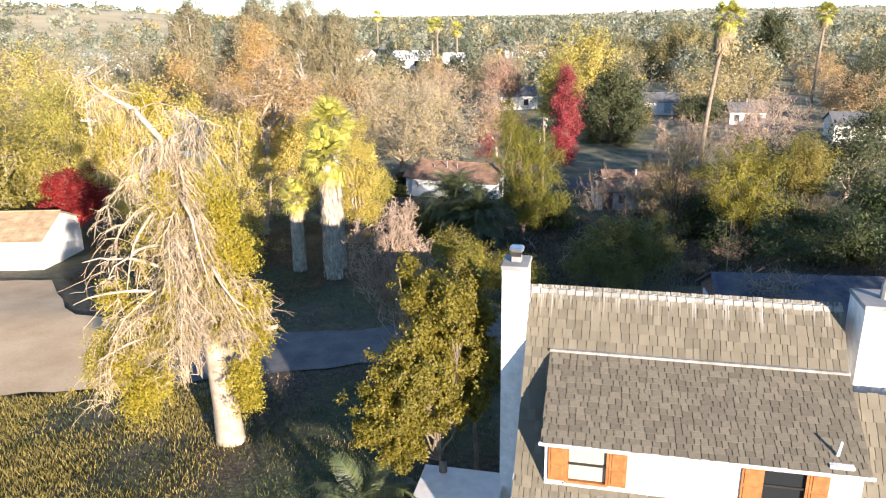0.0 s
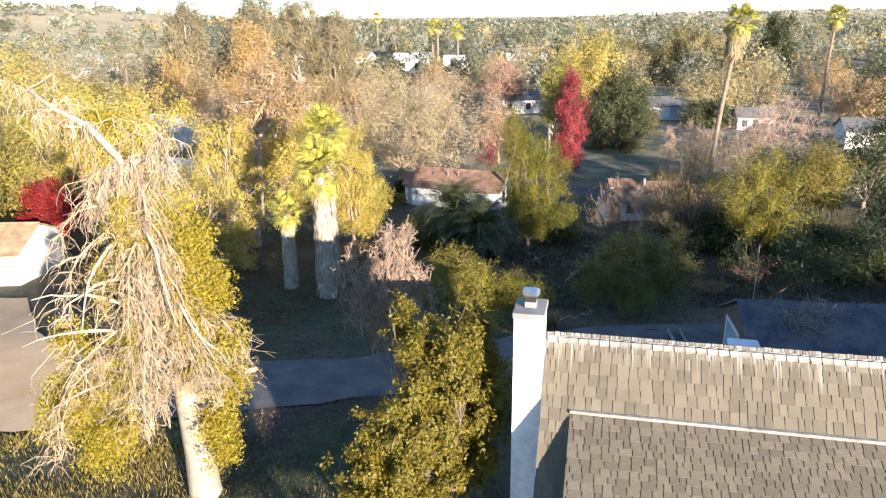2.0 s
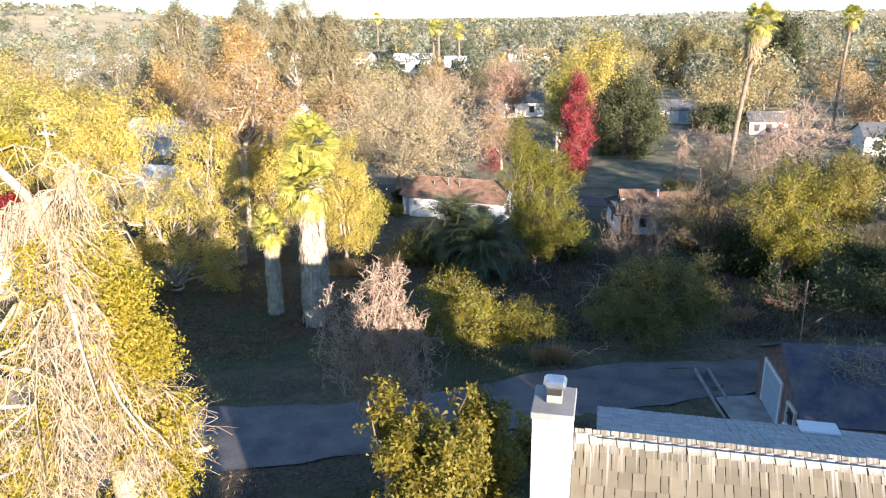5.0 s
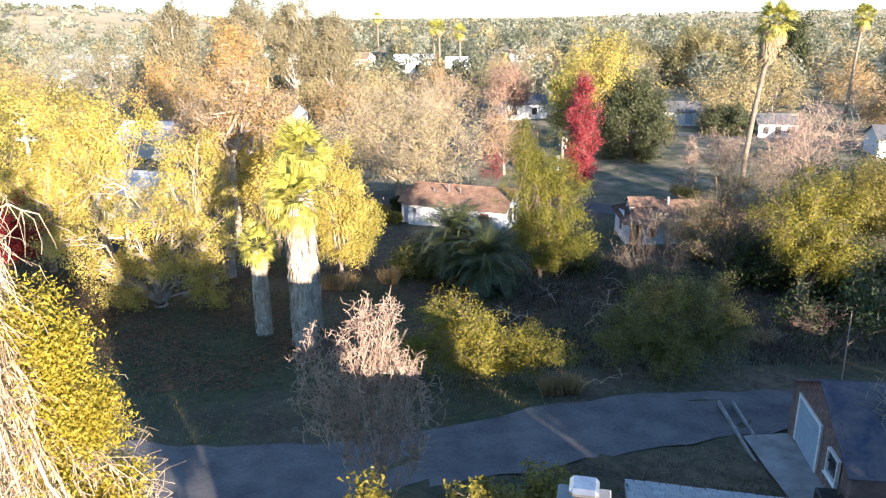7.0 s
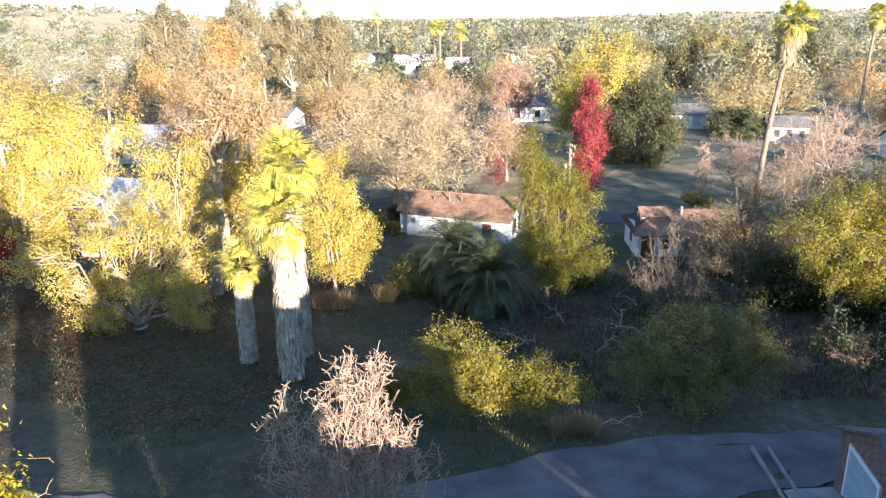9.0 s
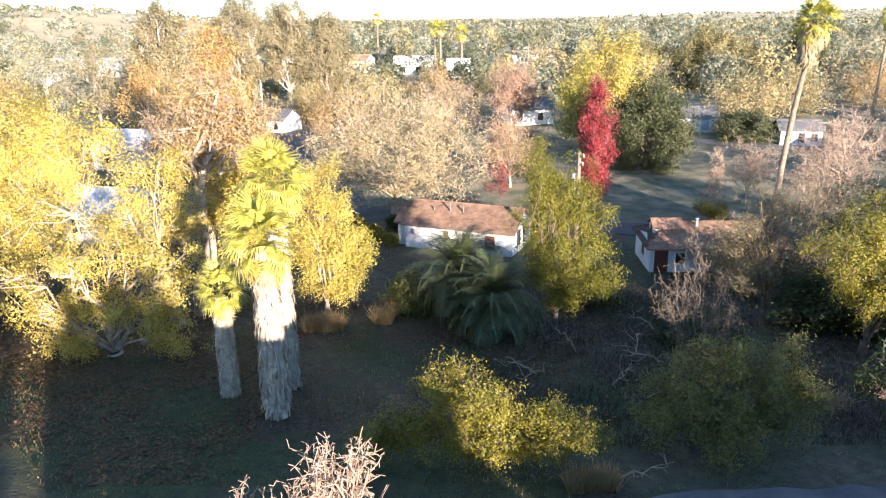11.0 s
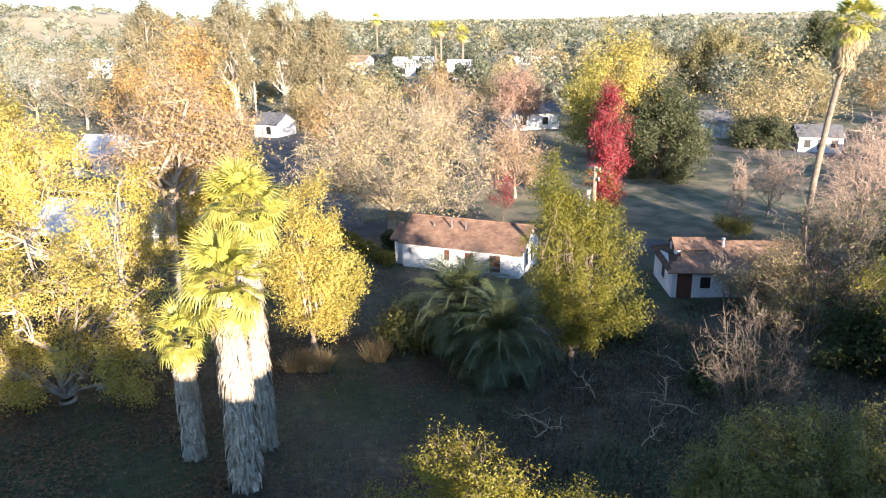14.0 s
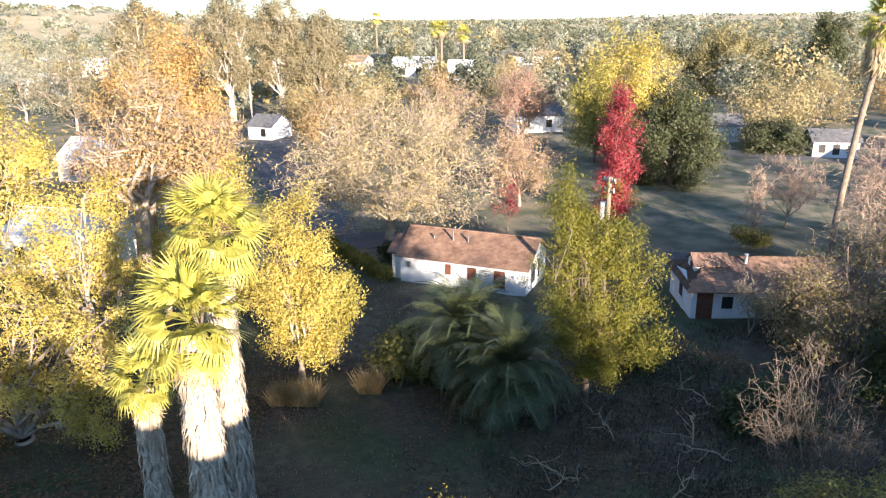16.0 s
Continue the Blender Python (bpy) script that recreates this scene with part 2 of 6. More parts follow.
GZ = [4.5, 3.8, 3.4, 3.0, 2.75, 2.6, 1.9, 1.15, 0.65, 0.25, 0.0, 0.0, 0.4, 1.0, 1.5, 0.0, -1.0, -1.0, -1.0, -1.0]


def hill(x, y, cx, cy, sx, sy, h):
    return h * np.exp(-((x - cx) / sx) ** 2 - ((y - cy) / sy) ** 2)


def ground_z(x, y):
    x, y = np.asarray(x, float), np.asarray(y, float)
    z = np.interp(y, GY, GZ)
    z = z + np.clip((np.hypot(x, y) - 40) / 60, 0, 1) * 0.25 * np.sin(x * 0.11 + 1.0) * np.sin(y * 0.09)
    z = z + hill(x, y, 16, 28.5, 5.5, 4.5, 0.65)
    z = z + hill(x, y, -430, 900, 190, 260, 30) + hill(x, y, -900, 1500, 420, 380, 48) + hill(x, y, -150, 1700, 300, 300, 6)
    z = z + hill(x, y, 800, 2300, 330, 300, 16) + hill(x, y, 1500, 2600, 500, 350, 20)
    return z


def gz(x, y):
    return float(ground_z(x, y))


def strip(name, rows, material, label, category, lift=0.04, step=1.0):
    """A sheet over the ground between two edges, given as rows of (xa, ya, xb, yb)."""
    rows = np.array(rows, float)
    d = np.concatenate([[0], np.cumsum(np.hypot(np.diff(rows[:, 0]), np.diff(rows[:, 1])))])
    t = np.linspace(0, d[-1], max(3, int(d[-1] / step)))
    e = np.stack([np.interp(t, d, rows[:, k]) for k in range(4)], 1)
    w = np.linspace(0, 1, 9)
    x = e[:, :1] * (1 - w) + e[:, 2:3] * w
    y = e[:, 1:2] * (1 - w) + e[:, 3:4] * w
    wob = 0.12 * np.sin(t * 2.1)[:, None] * ((w == 0) * 1.0 - (w == 1)) + 0.08 * np.sin(t * 4.7 + 1)[:, None] * ((w == 0) * 1.0 - (w == 1))
    y = y + wob
    z = ground_z(x, y) + lift
    n, k = x.shape
    i = np.arange(n * k).reshape(n, k)
    f = np.stack([i[:-1, :-1], i[:-1, 1:], i[1:, 1:], i[1:, :-1]], -1).reshape(-1, 4)
    ob = new(name, raw(name, np.stack([x, y, z], -1).reshape(-1, 3), f, material, True))
    return tagged(ob, label, category, kind="structure")


# ---- plants ----
def tubes(seg, sides=4):
    """Arrays of tapered bars from rows of (p0, p1, r0, r1)."""
    seg = np.asarray(seg, float).reshape(-1, 8)
    a, b, ra, rb = seg[:, 0:3], seg[:, 3:6], seg[:, 6], seg[:, 7]
    d = b - a
    d /= np.linalg.norm(d, axis=1, keepdims=True) + 1e-9
    side = np.cross(d, np.where(np.abs(d[:, 2:3]) > 0.9, [[1.0, 0, 0]], [[0, 0, 1.0]]))
    side /= np.linalg.norm(side, axis=1, keepdims=True) + 1e-9
    up = np.cross(side, d)
    ang = np.arange(sides) * math.tau / sides
    ring = np.cos(ang)[None, :, None] * side[:, None] + np.sin(ang)[None, :, None] * up[:, None]
    v = np.concatenate([a[:, None] + ring * ra[:, None, None], b[:, None] + ring * rb[:, None, None]], 1).reshape(-1, 3)
    k = np.arange(sides)
    one = np.stack([k, (k + 1) % sides, (k + 1) % sides + sides, k + sides], 1)
    f = (one[None] + (np.arange(len(seg)) * 2 * sides)[:, None, None]).reshape(-1, 4)
    return v, f


def blades(rng, at, size, aspect=0.6, up=0.4, hang=0.0, outward=None, jitter=0.6):
    """Arrays of leaves, a bent triangle each, at the points given; outward: the way that each one tends to face."""
    n = len(at)
    axis = rng.normal(size=(n, 3))
    axis[:, 2] -= hang
    nor = rng.normal(size=(n, 3)) * jitter + [0, 0, up]
    if outward is not None:
        nor = nor + outward * 0.9
    axis -= nor * ((axis * nor).sum(1) / ((nor * nor).sum(1) + 1e-9))[:, None] * 0.85
    axis /= np.linalg.norm(axis, axis=1, keepdims=True) + 1e-9
    wide = np.cross(axis, nor)
    wide /= np.linalg.norm(wide, axis=1, keepdims=True) + 1e-9
    s = size * rng.uniform(0.6, 1.35, (n, 1))
    a, w = axis * s * 0.5, wide * s * 0.5 * aspect
    v = np.stack([at - a + w, at + a, at - a - w], 1).reshape(-1, 3)
    return v, np.arange(n * 3).reshape(-1, 3)


def curve(rng, p, q, steps, wob, sag=0.0):
    t = np.linspace(0, 1, steps + 1)[:, None]
    line = p * (1 - t) + q * t
    jig = rng.normal(size=(steps + 1, 3)) * wob * np.linalg.norm(q - p)
    jig[0] = 0
    line = line + jig * np.minimum(1, 2 * t)
    line[:, 2] += (sag * np.sin(t * math.pi))[:, 0]
    return line


def branching(rng, base, blobs, radius, n2=8, n3=8, twig=0.8, fork=0.35, bend=0.05, rise=0.3, n4=0):
    """Bars of a tree whose limbs reach into blobs (x, y, z, rx, ry, rz) and the points of its twigs, all from its foot."""
    segs, tips = [], []

    def lay(line, r0, r1):
        r = np.linspace(r0, r1, len(line))
        for i in range(len(line) - 1):
            segs.append((*line[i], *line[i + 1], r[i], r[i + 1]))

    base = np.array(base, float)
    blobs = np.array(blobs, float)
    mid = blobs[:, :3].mean(0)
    lowest = (blobs[:, 2] - blobs[:, 5]).min()
    head = base + (mid - base) * fork
    head[2] = max(base[2] + (mid[2] - base[2]) * fork, min(lowest, mid[2]) if fork > 0.3 else base[2] + 0.3)
    lay(curve(rng, base, head, 5, 0.02), radius, radius * 0.72)
    share = radius * 0.72 / math.sqrt(max(1, len(blobs))) * 1.25
    for b in blobs:
        c, r = b[:3], b[3:]
        main = curve(rng, head, c + r * rng.normal(size=3) * 0.15, 6, bend, rise * np.linalg.norm(c - head) * 0.3)
        lay(main, share, share * 0.3)
        for _ in range(n2):
            u = rng.uniform(0.35, 1.0)
            p = main[min(6, int(u * 6))]
            d = rng.normal(size=3)
            d[2] = d[2] * 0.9 + 0.25
            d /= np.linalg.norm(d)
            q = c + d * r * rng.uniform(0.6, 1.0)
            br = curve(rng, p, q, 4, bend * 1.4, 0.1 * np.linalg.norm(q - p))
            lay(br, share * 0.3, share * 0.09)
            for _ in range(n3):
                k = rng.integers(1, 5)
                d = rng.normal(size=3) + 0.9 * (br[4] - br[0]) / (np.linalg.norm(br[4] - br[0]) + 1e-6) + [0, 0, 0.25]
                d /= np.linalg.norm(d)
                e = br[k] + d * twig * rng.uniform(0.5, 1.2)
                tw = curve(rng, br[k], e, 2, 0.1)
                lay(tw, share * 0.09, share * 0.03)
                tips.append(tw[1]), tips.append(tw[2])
                for _ in range(n4):
                    j = tw[rng.integers(1, 3)]
                    d = rng.normal(size=3) + 0.6 * (tw[2] - tw[0]) / twig
                    d /= np.linalg.norm(d)
                    e2 = j + d * twig * rng.uniform(0.25, 0.6)
                    segs.append((*j, *e2, share * 0.04, share * 0.02))
    return np.array(segs), np.array(tips)


def tree(name, x, y, blobs, label, leaves=None, bark=None, radius=0.2, n2=8, n3=8, twig=0.7, per=6, size=0.14, loose=0.22, category="tree", group="", seed=1, fork=0.35, bend=0.06,
         n4=0, thinnest=0.008, aspect=0.6, hang=0.0, absolute=True, rise=0.3, twigs_part=True):
    """A tree or shrub at (x, y): trunk with limbs, and a crown of single leaves on the twigs. blobs hold heights over the sea of the plan."""
    rng = np.random.default_rng(seed)
    z0 = gz(x, y)
    loc = [(bx - x, by - y, bz - z0, *r) for bx, by, bz, *r in blobs] if absolute else blobs
    root = thing(name, pose(x, y, z0), label, category, group)
    segs, tips = branching(rng, (0, 0, -0.25), loc, radius, n2, n3, twig, fork, bend, rise, n4)
    segs[:, 6:] = np.maximum(segs[:, 6:], thinnest)
    thick = segs[:, 6] > radius * 0.22
    put("trunk", raw("trunk", *tubes(segs[thick], 7), bark or M["bark"], True), root)
    if twigs_part and (~thick).any():
        small = segs[~thick & ((segs[:, 6] > radius * 0.05) | (leaves is None) | bool(n4))]
        tagged(put("branch_work", raw("branch_work", *tubes(small, 3), M["twig"] if leaves is None and bark is None else (bark or M["bark"])), root), kind="stuff")
    if leaves is not None:
        at = np.repeat(tips, per, 0)
        at = at + rng.normal(size=at.shape) * loose
        at[:, 2] = np.maximum(at[:, 2], 0.05)
        mids = np.array([b[:3] for b in loc])
        near = mids[np.argmin(((at[:, None, :] - mids[None]) ** 2).sum(2), 1)]
        out = at - (near * 0.7 + mids.mean(0) * 0.3)
        out /= np.linalg.norm(out, axis=1, keepdims=True) + 1e-6
        put("crown", raw("crown", *blades(rng, at, size, aspect, hang=hang, outward=out), leaves), root)
    return root


# ---- ground, road, paths ----
def ground_material():
    m = bpy.data.materials.new("rough_ground")
    m.use_nodes = True
    n, l = m.node_tree.nodes, m.node_tree.links
    bsdf = n["Principled BSDF"]
    bsdf.inputs["Roughness"].default_value = 0.95
    co = n.new("ShaderNodeTexCoord")

    def noise_at(scale, detail):
        t = n.new("ShaderNodeTexNoise")
        t.inputs["Scale"].default_value, t.inputs["Detail"].default_value = scale, detail
        l.new(co.outputs["Object"], t.inputs["Vector"])
        return t.outputs[0]

    def blend(f, lo, hi, a, b):
        r = n.new("ShaderNodeMapRange")
        r.inputs[1].default_value, r.inputs[2].default_value = lo, hi
        l.new(f, r.inputs[0])
        x = n.new("ShaderNodeMix")
        x.data_type = "RGBA"
        l.new(r.outputs[0], x.inputs[0])
        for k, c in ((6, a), (7, b)):
            if isinstance(c, tuple):
                x.inputs[k].default_value = (*c, 1)
            else:
                l.new(c, x.inputs[k])
        return x.outputs[2]

    green = blend(noise_at(1.6, 6), 0.35, 0.65, (0.026, 0.042, 0.017), (0.06, 0.075, 0.028))
    dry = blend(noise_at(2.3, 6), 0.35, 0.65, (0.07, 0.057, 0.037), (0.145, 0.115, 0.072))
    litter = blend(noise_at(6.0, 6), 0.4, 0.62, (0.032, 0.024, 0.017), (0.1, 0.066, 0.042))
    mixed = blend(noise_at(0.11, 5), 0.42, 0.6, green, dry)
    mixed = blend(noise_at(0.23, 6), 0.5, 0.64, mixed, litter)
    mixed = blend(noise_at(14.0, 4), 0.55, 0.75, mixed, dry)
    gold = blend(noise_at(0.02, 6), 0.35, 0.65, (0.42, 0.34, 0.19), (0.56, 0.46, 0.28))
    split = n.new("ShaderNodeSeparateXYZ")
    l.new(co.outputs["Object"], split.inputs[0])
    meadow = blend(noise_at(0.45, 10), 0.4, 0.6, (0.1, 0.118, 0.068), (0.27, 0.23, 0.15))
    mixed = blend(split.outputs["Y"], 70, 88, mixed, meadow)
    mixed = blend(split.outputs["Y"], 170, 420, mixed, gold)
    l.new(mixed, bsdf.inputs["Base Color"])
    b = n.new("ShaderNodeBump")
    b.inputs["Strength"].default_value, b.inputs["Distance"].default_value = 0.8, 0.12
    l.new(noise_at(7.0, 8), b.inputs["Height"]), l.new(b.outputs[0], bsdf.inputs["Normal"])
    return m


def build_ground():
    xs = np.concatenate([-np.geomspace(4000, 62, 40), np.linspace(-60, 60, 121), np.geomspace(62, 4000, 40)])
    ys = np.concatenate([-np.geomspace(1500, 32, 20), np.linspace(-30, 140, 171), np.geomspace(142, 4900, 90)])
    x, y = np.meshgrid(xs, ys, indexing="ij")
    rng = np.random.default_rng(3)
    z = ground_z(x, y) + rng.normal(size=x.shape) * 0.03
    i = np.arange(x.size).reshape(x.shape)
    f = np.stack([i[:-1, :-1], i[1:, :-1], i[1:, 1:], i[:-1, 1:]], -1).reshape(-1, 4)
    ob = new("ground", raw("ground", np.stack([x, y, z], -1).reshape(-1, 3), f, ground_material(), True))
    return tagged(ob, "uneven grassy ground with dry leaf litter", "ground", kind="structure")


build_ground()
strip("road", [(-13.0, 27.5, -12.5, 33.8), (-7, 28.6, -8, 33.1), (-3.4, 29.2, -4, 33.3), (0.7, 30.6, 0.7, 34.3), (4.6, 31.5, 5.4, 36.1),
               (7.5, 32.4, 9, 36.9), (9.6, 32.7, 12, 36.9), (14, 33.6, 15, 36.9), (24, 34.5, 24, 37.5)], M["lot"], "worn grey asphalt drive with pale scuffs", "road", 0.05)
strip("parking_lot", [(-60, 25.5, -60, 43), (-32, 25.5, -32, 44.5), (-22, 26.3, -24.5, 44.0), (-17.5, 26.8, -20.0, 36.5), (-13.0, 27.4, -12.9, 33.6)], M["dirt"], "sunlit dirt and gravel lot with dark cracks", "parking lot", 0.13)
strip("road", [(-34, 78.5, -34, 83), (-12, 80, -11, 85), (0, 80.5, 0, 84.5), (10, 77.8, 10.5, 81.5), (16, 75, 17, 78.8), (32, 70, 33, 74), (70, 58, 72, 62)], M["asphalt"], "narrow asphalt lane behind the cottages", "road", 0.05)
strip("path", [(-24.5, 130, -18, 131), (-23, 118, -18.5, 119), (-18, 102, -13, 104), (-12.5, 88, -7, 88.5), (-10, 84, -6, 84)], M["lot"], "pale dirt track bending between trees", "path", 0.05)
strip("path", [(24, 117, 24, 121), (36, 114, 36, 118), (60, 106, 60, 110), (90, 98, 90, 102)], M["lot"], "pale dirt track across the meadow", "path", 0.05)
strip("driveway", [(11.2, 27, 14, 27), (11.2, 30, 14, 30), (11.4, 33, 14, 33)], M["concrete"], "cracked concrete apron beside the garage", "driveway", 0.09)
kerb = thing("kerb", pose(11.05, 30.3, gz(11.05, 32)), "weathered concrete kerb in two strips", "kerb", kind="structure")
for dx in (0.0, 0.55):
    part("kerb_strip", box((dx, 0, -0.1), (dx + 0.09, 5.2, 0.09), bevel=0.02), M["concrete"], kerb, m=pose(0, 0, 0, 0, 0, -4))


# ---- the shingled house ----
def slab_mesh(name, material):
    """One wooden shake: 1 wide, 1 long, thin at its upper end."""
    bm = box((-0.5, 0, 0), (0.5, 1, 1))
    for v in bm.verts:
        if v.co.y > 0.5:
            v.co.z *= 0.35
    me = bpy.data.meshes.new(name)
    bm.to_mesh(me)
    bm.free()
    me.materials.append(material)
    return me


def shake_rows(rng, x0, x1, length, course=0.27, wide=0.19, gap=0.016, lift=(0.014, 0.024)):
    """Rows of (x, s, width, length, lift): s runs down the slope from its top."""
    out = []
    n = int(length / course)
    for k in range(n):
        x = x0 - rng.uniform(0, wide)
        while x < x1:
            w = wide * rng.uniform(0.6, 1.5)
            a, b = max(x, x0), min(x + w - gap, x1)
            if b - a > 0.05:
                out.append(((a + b) / 2, (k + 1) * length / n + rng.normal() * 0.008, b - a, course * 1.5, rng.uniform(*lift)))
            x += w
    return out


def joined_slabs(name, rows, place, material):
    unit = np.array([(-.5, 0, 0), (.5, 0, 0), (.5, 1, 0), (-.5, 1, 0), (-.5, 0, 1), (.5, 0, 1), (.5, 1, .35), (-.5, 1, .35)])
    face = np.array([(4, 5, 6, 7), (0, 1, 5, 4), (1, 2, 6, 5), (3, 0, 4, 7), (2, 3, 7, 6)])
    r = np.array(rows)
    v = unit[None] * np.stack([r[:, 2], r[:, 3], r[:, 4]], 1)[:, None] + np.stack([r[:, 0], -r[:, 1], 0 * r[:, 0]], 1)[:, None]
    v = v.reshape(-1, 3)
    m = np.array(place)
    v = v @ m[:3, :3].T + m[:3, 3]
    f = (face[None] + (np.arange(len(r)) * 8)[:, None, None]).reshape(-1, 4)
    return raw(name, v, f, material)


def window(parent, m, w, h, pane_mat, shutters=0.0):
    """A sash window in the plane y = 0 of m, its foot at z = 0, looking along -y."""
    win = new("window")
    win.parent, win.matrix_basis = parent, m
    bm = bmesh.new()
    t = 0.06
    for lo, hi in (((-t, -0.05, -t), (0, 0.06, h + t)), ((w, -0.05, -t), (w + t, 0.06, h + t)), ((0, -0.05, h), (w, 0.06, h + t)), ((0, -0.05, -t), (w, 0.06, 0))):
        box(lo, hi, bm)
    part("frame", bm, M["shutter"] if shutters else M["white"], win)
    part("sash", box((0, -0.02, h * 0.48), (w, 0.03, h * 0.54)), M["dark"], win)
    part("pane", box((0.01, 0.02, h * 0.54), (w - 0.01, 0.03, h - 0.01)), pane_mat, win)
    part("pane", box((0.01, 0.035, 0.01), (w - 0.01, 0.045, h * 0.48)), pane_mat, win)
    part("sill", box((-t - 0.03, -0.1, -t - 0.05), (w + t + 0.03, 0.05, -t), bevel=0.01), M["white"], win)
    if shutters:
        for x0 in (-t - shutters, w + t):
            bm = box((x0, -0.06, -0.03), (x0 + shutters, -0.01, h + 0.04), bevel=0.008)
            for z0, z1 in ((0.06, h * 0.46), (h * 0.54, h - 0.04)):
                box((x0 + 0.06, -0.075, z0), (x0 + shutters - 0.06, -0.055, z1), bm, 0.008)
            part("shutter", bm, M["shutter"], win, "orange-brown wooden shutter")
    return win


def pane(name, colour, rough=0.12):
    m = bpy.data.materials.new(name)
    m.use_nodes = True
    b = m.node_tree.nodes["Principled BSDF"]
    b.inputs["Base Color"].default_value, b.inputs["Roughness"].default_value = (*colour, 1), rough
    return m


P_DARK, P_BLIND = pane("dark_glass", (0.02, 0.022, 0.025)), pane("pale_blind_behind_glass", (0.4, 0.36, 0.28), 0.3)


def streaked_shake(top):
    """The grey shakes with pale streaks that run down from the ridge."""
    m = M["shake_far"].copy()
    m.name = "streaked_shake"
    n, l = m.node_tree.nodes, m.node_tree.links
    bsdf = n["Principled BSDF"]
    colour = bsdf.inputs["Base Color"].links[0].from_socket
    co, split = n.new("ShaderNodeTexCoord"), n.new("ShaderNodeSeparateXYZ")
    l.new(co.outputs["Object"], split.inputs[0])
    high = n.new("ShaderNodeMapRange")
    high.inputs[1].default_value, high.inputs[2].default_value, high.inputs[3].default_value, high.inputs[4].default_value = top - 0.8, top, 0.0, 0.3
    l.new(split.outputs["Z"], high.inputs[0])
    squeeze, tex = n.new("ShaderNodeMapping"), n.new("ShaderNodeTexNoise")
    squeeze.inputs["Scale"].default_value = (13.0, 0.3, 0.3)
    tex.inputs["Scale"].default_value, tex.inputs["Detail"].default_value = 1.6, 4.0
    l.new(co.outputs["Object"], squeeze.inputs[0]), l.new(squeeze.outputs[0], tex.inputs["Vector"])
    add, cut = n.new("ShaderNodeMath"), n.new("ShaderNodeMapRange")
    l.new(tex.outputs[0], add.inputs[0]), l.new(high.outputs[0], add.inputs[1])
    cut.inputs[1].default_value, cut.inputs[2].default_value, cut.inputs[4].default_value = 0.74, 1.0, 0.6
    l.new(add.outputs[0], cut.inputs[0])
    mix = n.new("ShaderNodeMix")
    mix.data_type = "RGBA"
    mix.inputs[7].default_value = (0.5, 0.49, 0.46, 1)
    l.new(cut.outputs[0], mix.inputs[0]), l.new(colour, mix.inputs[6]), l.new(mix.outputs[2], bsdf.inputs["Base Color"])
    return m


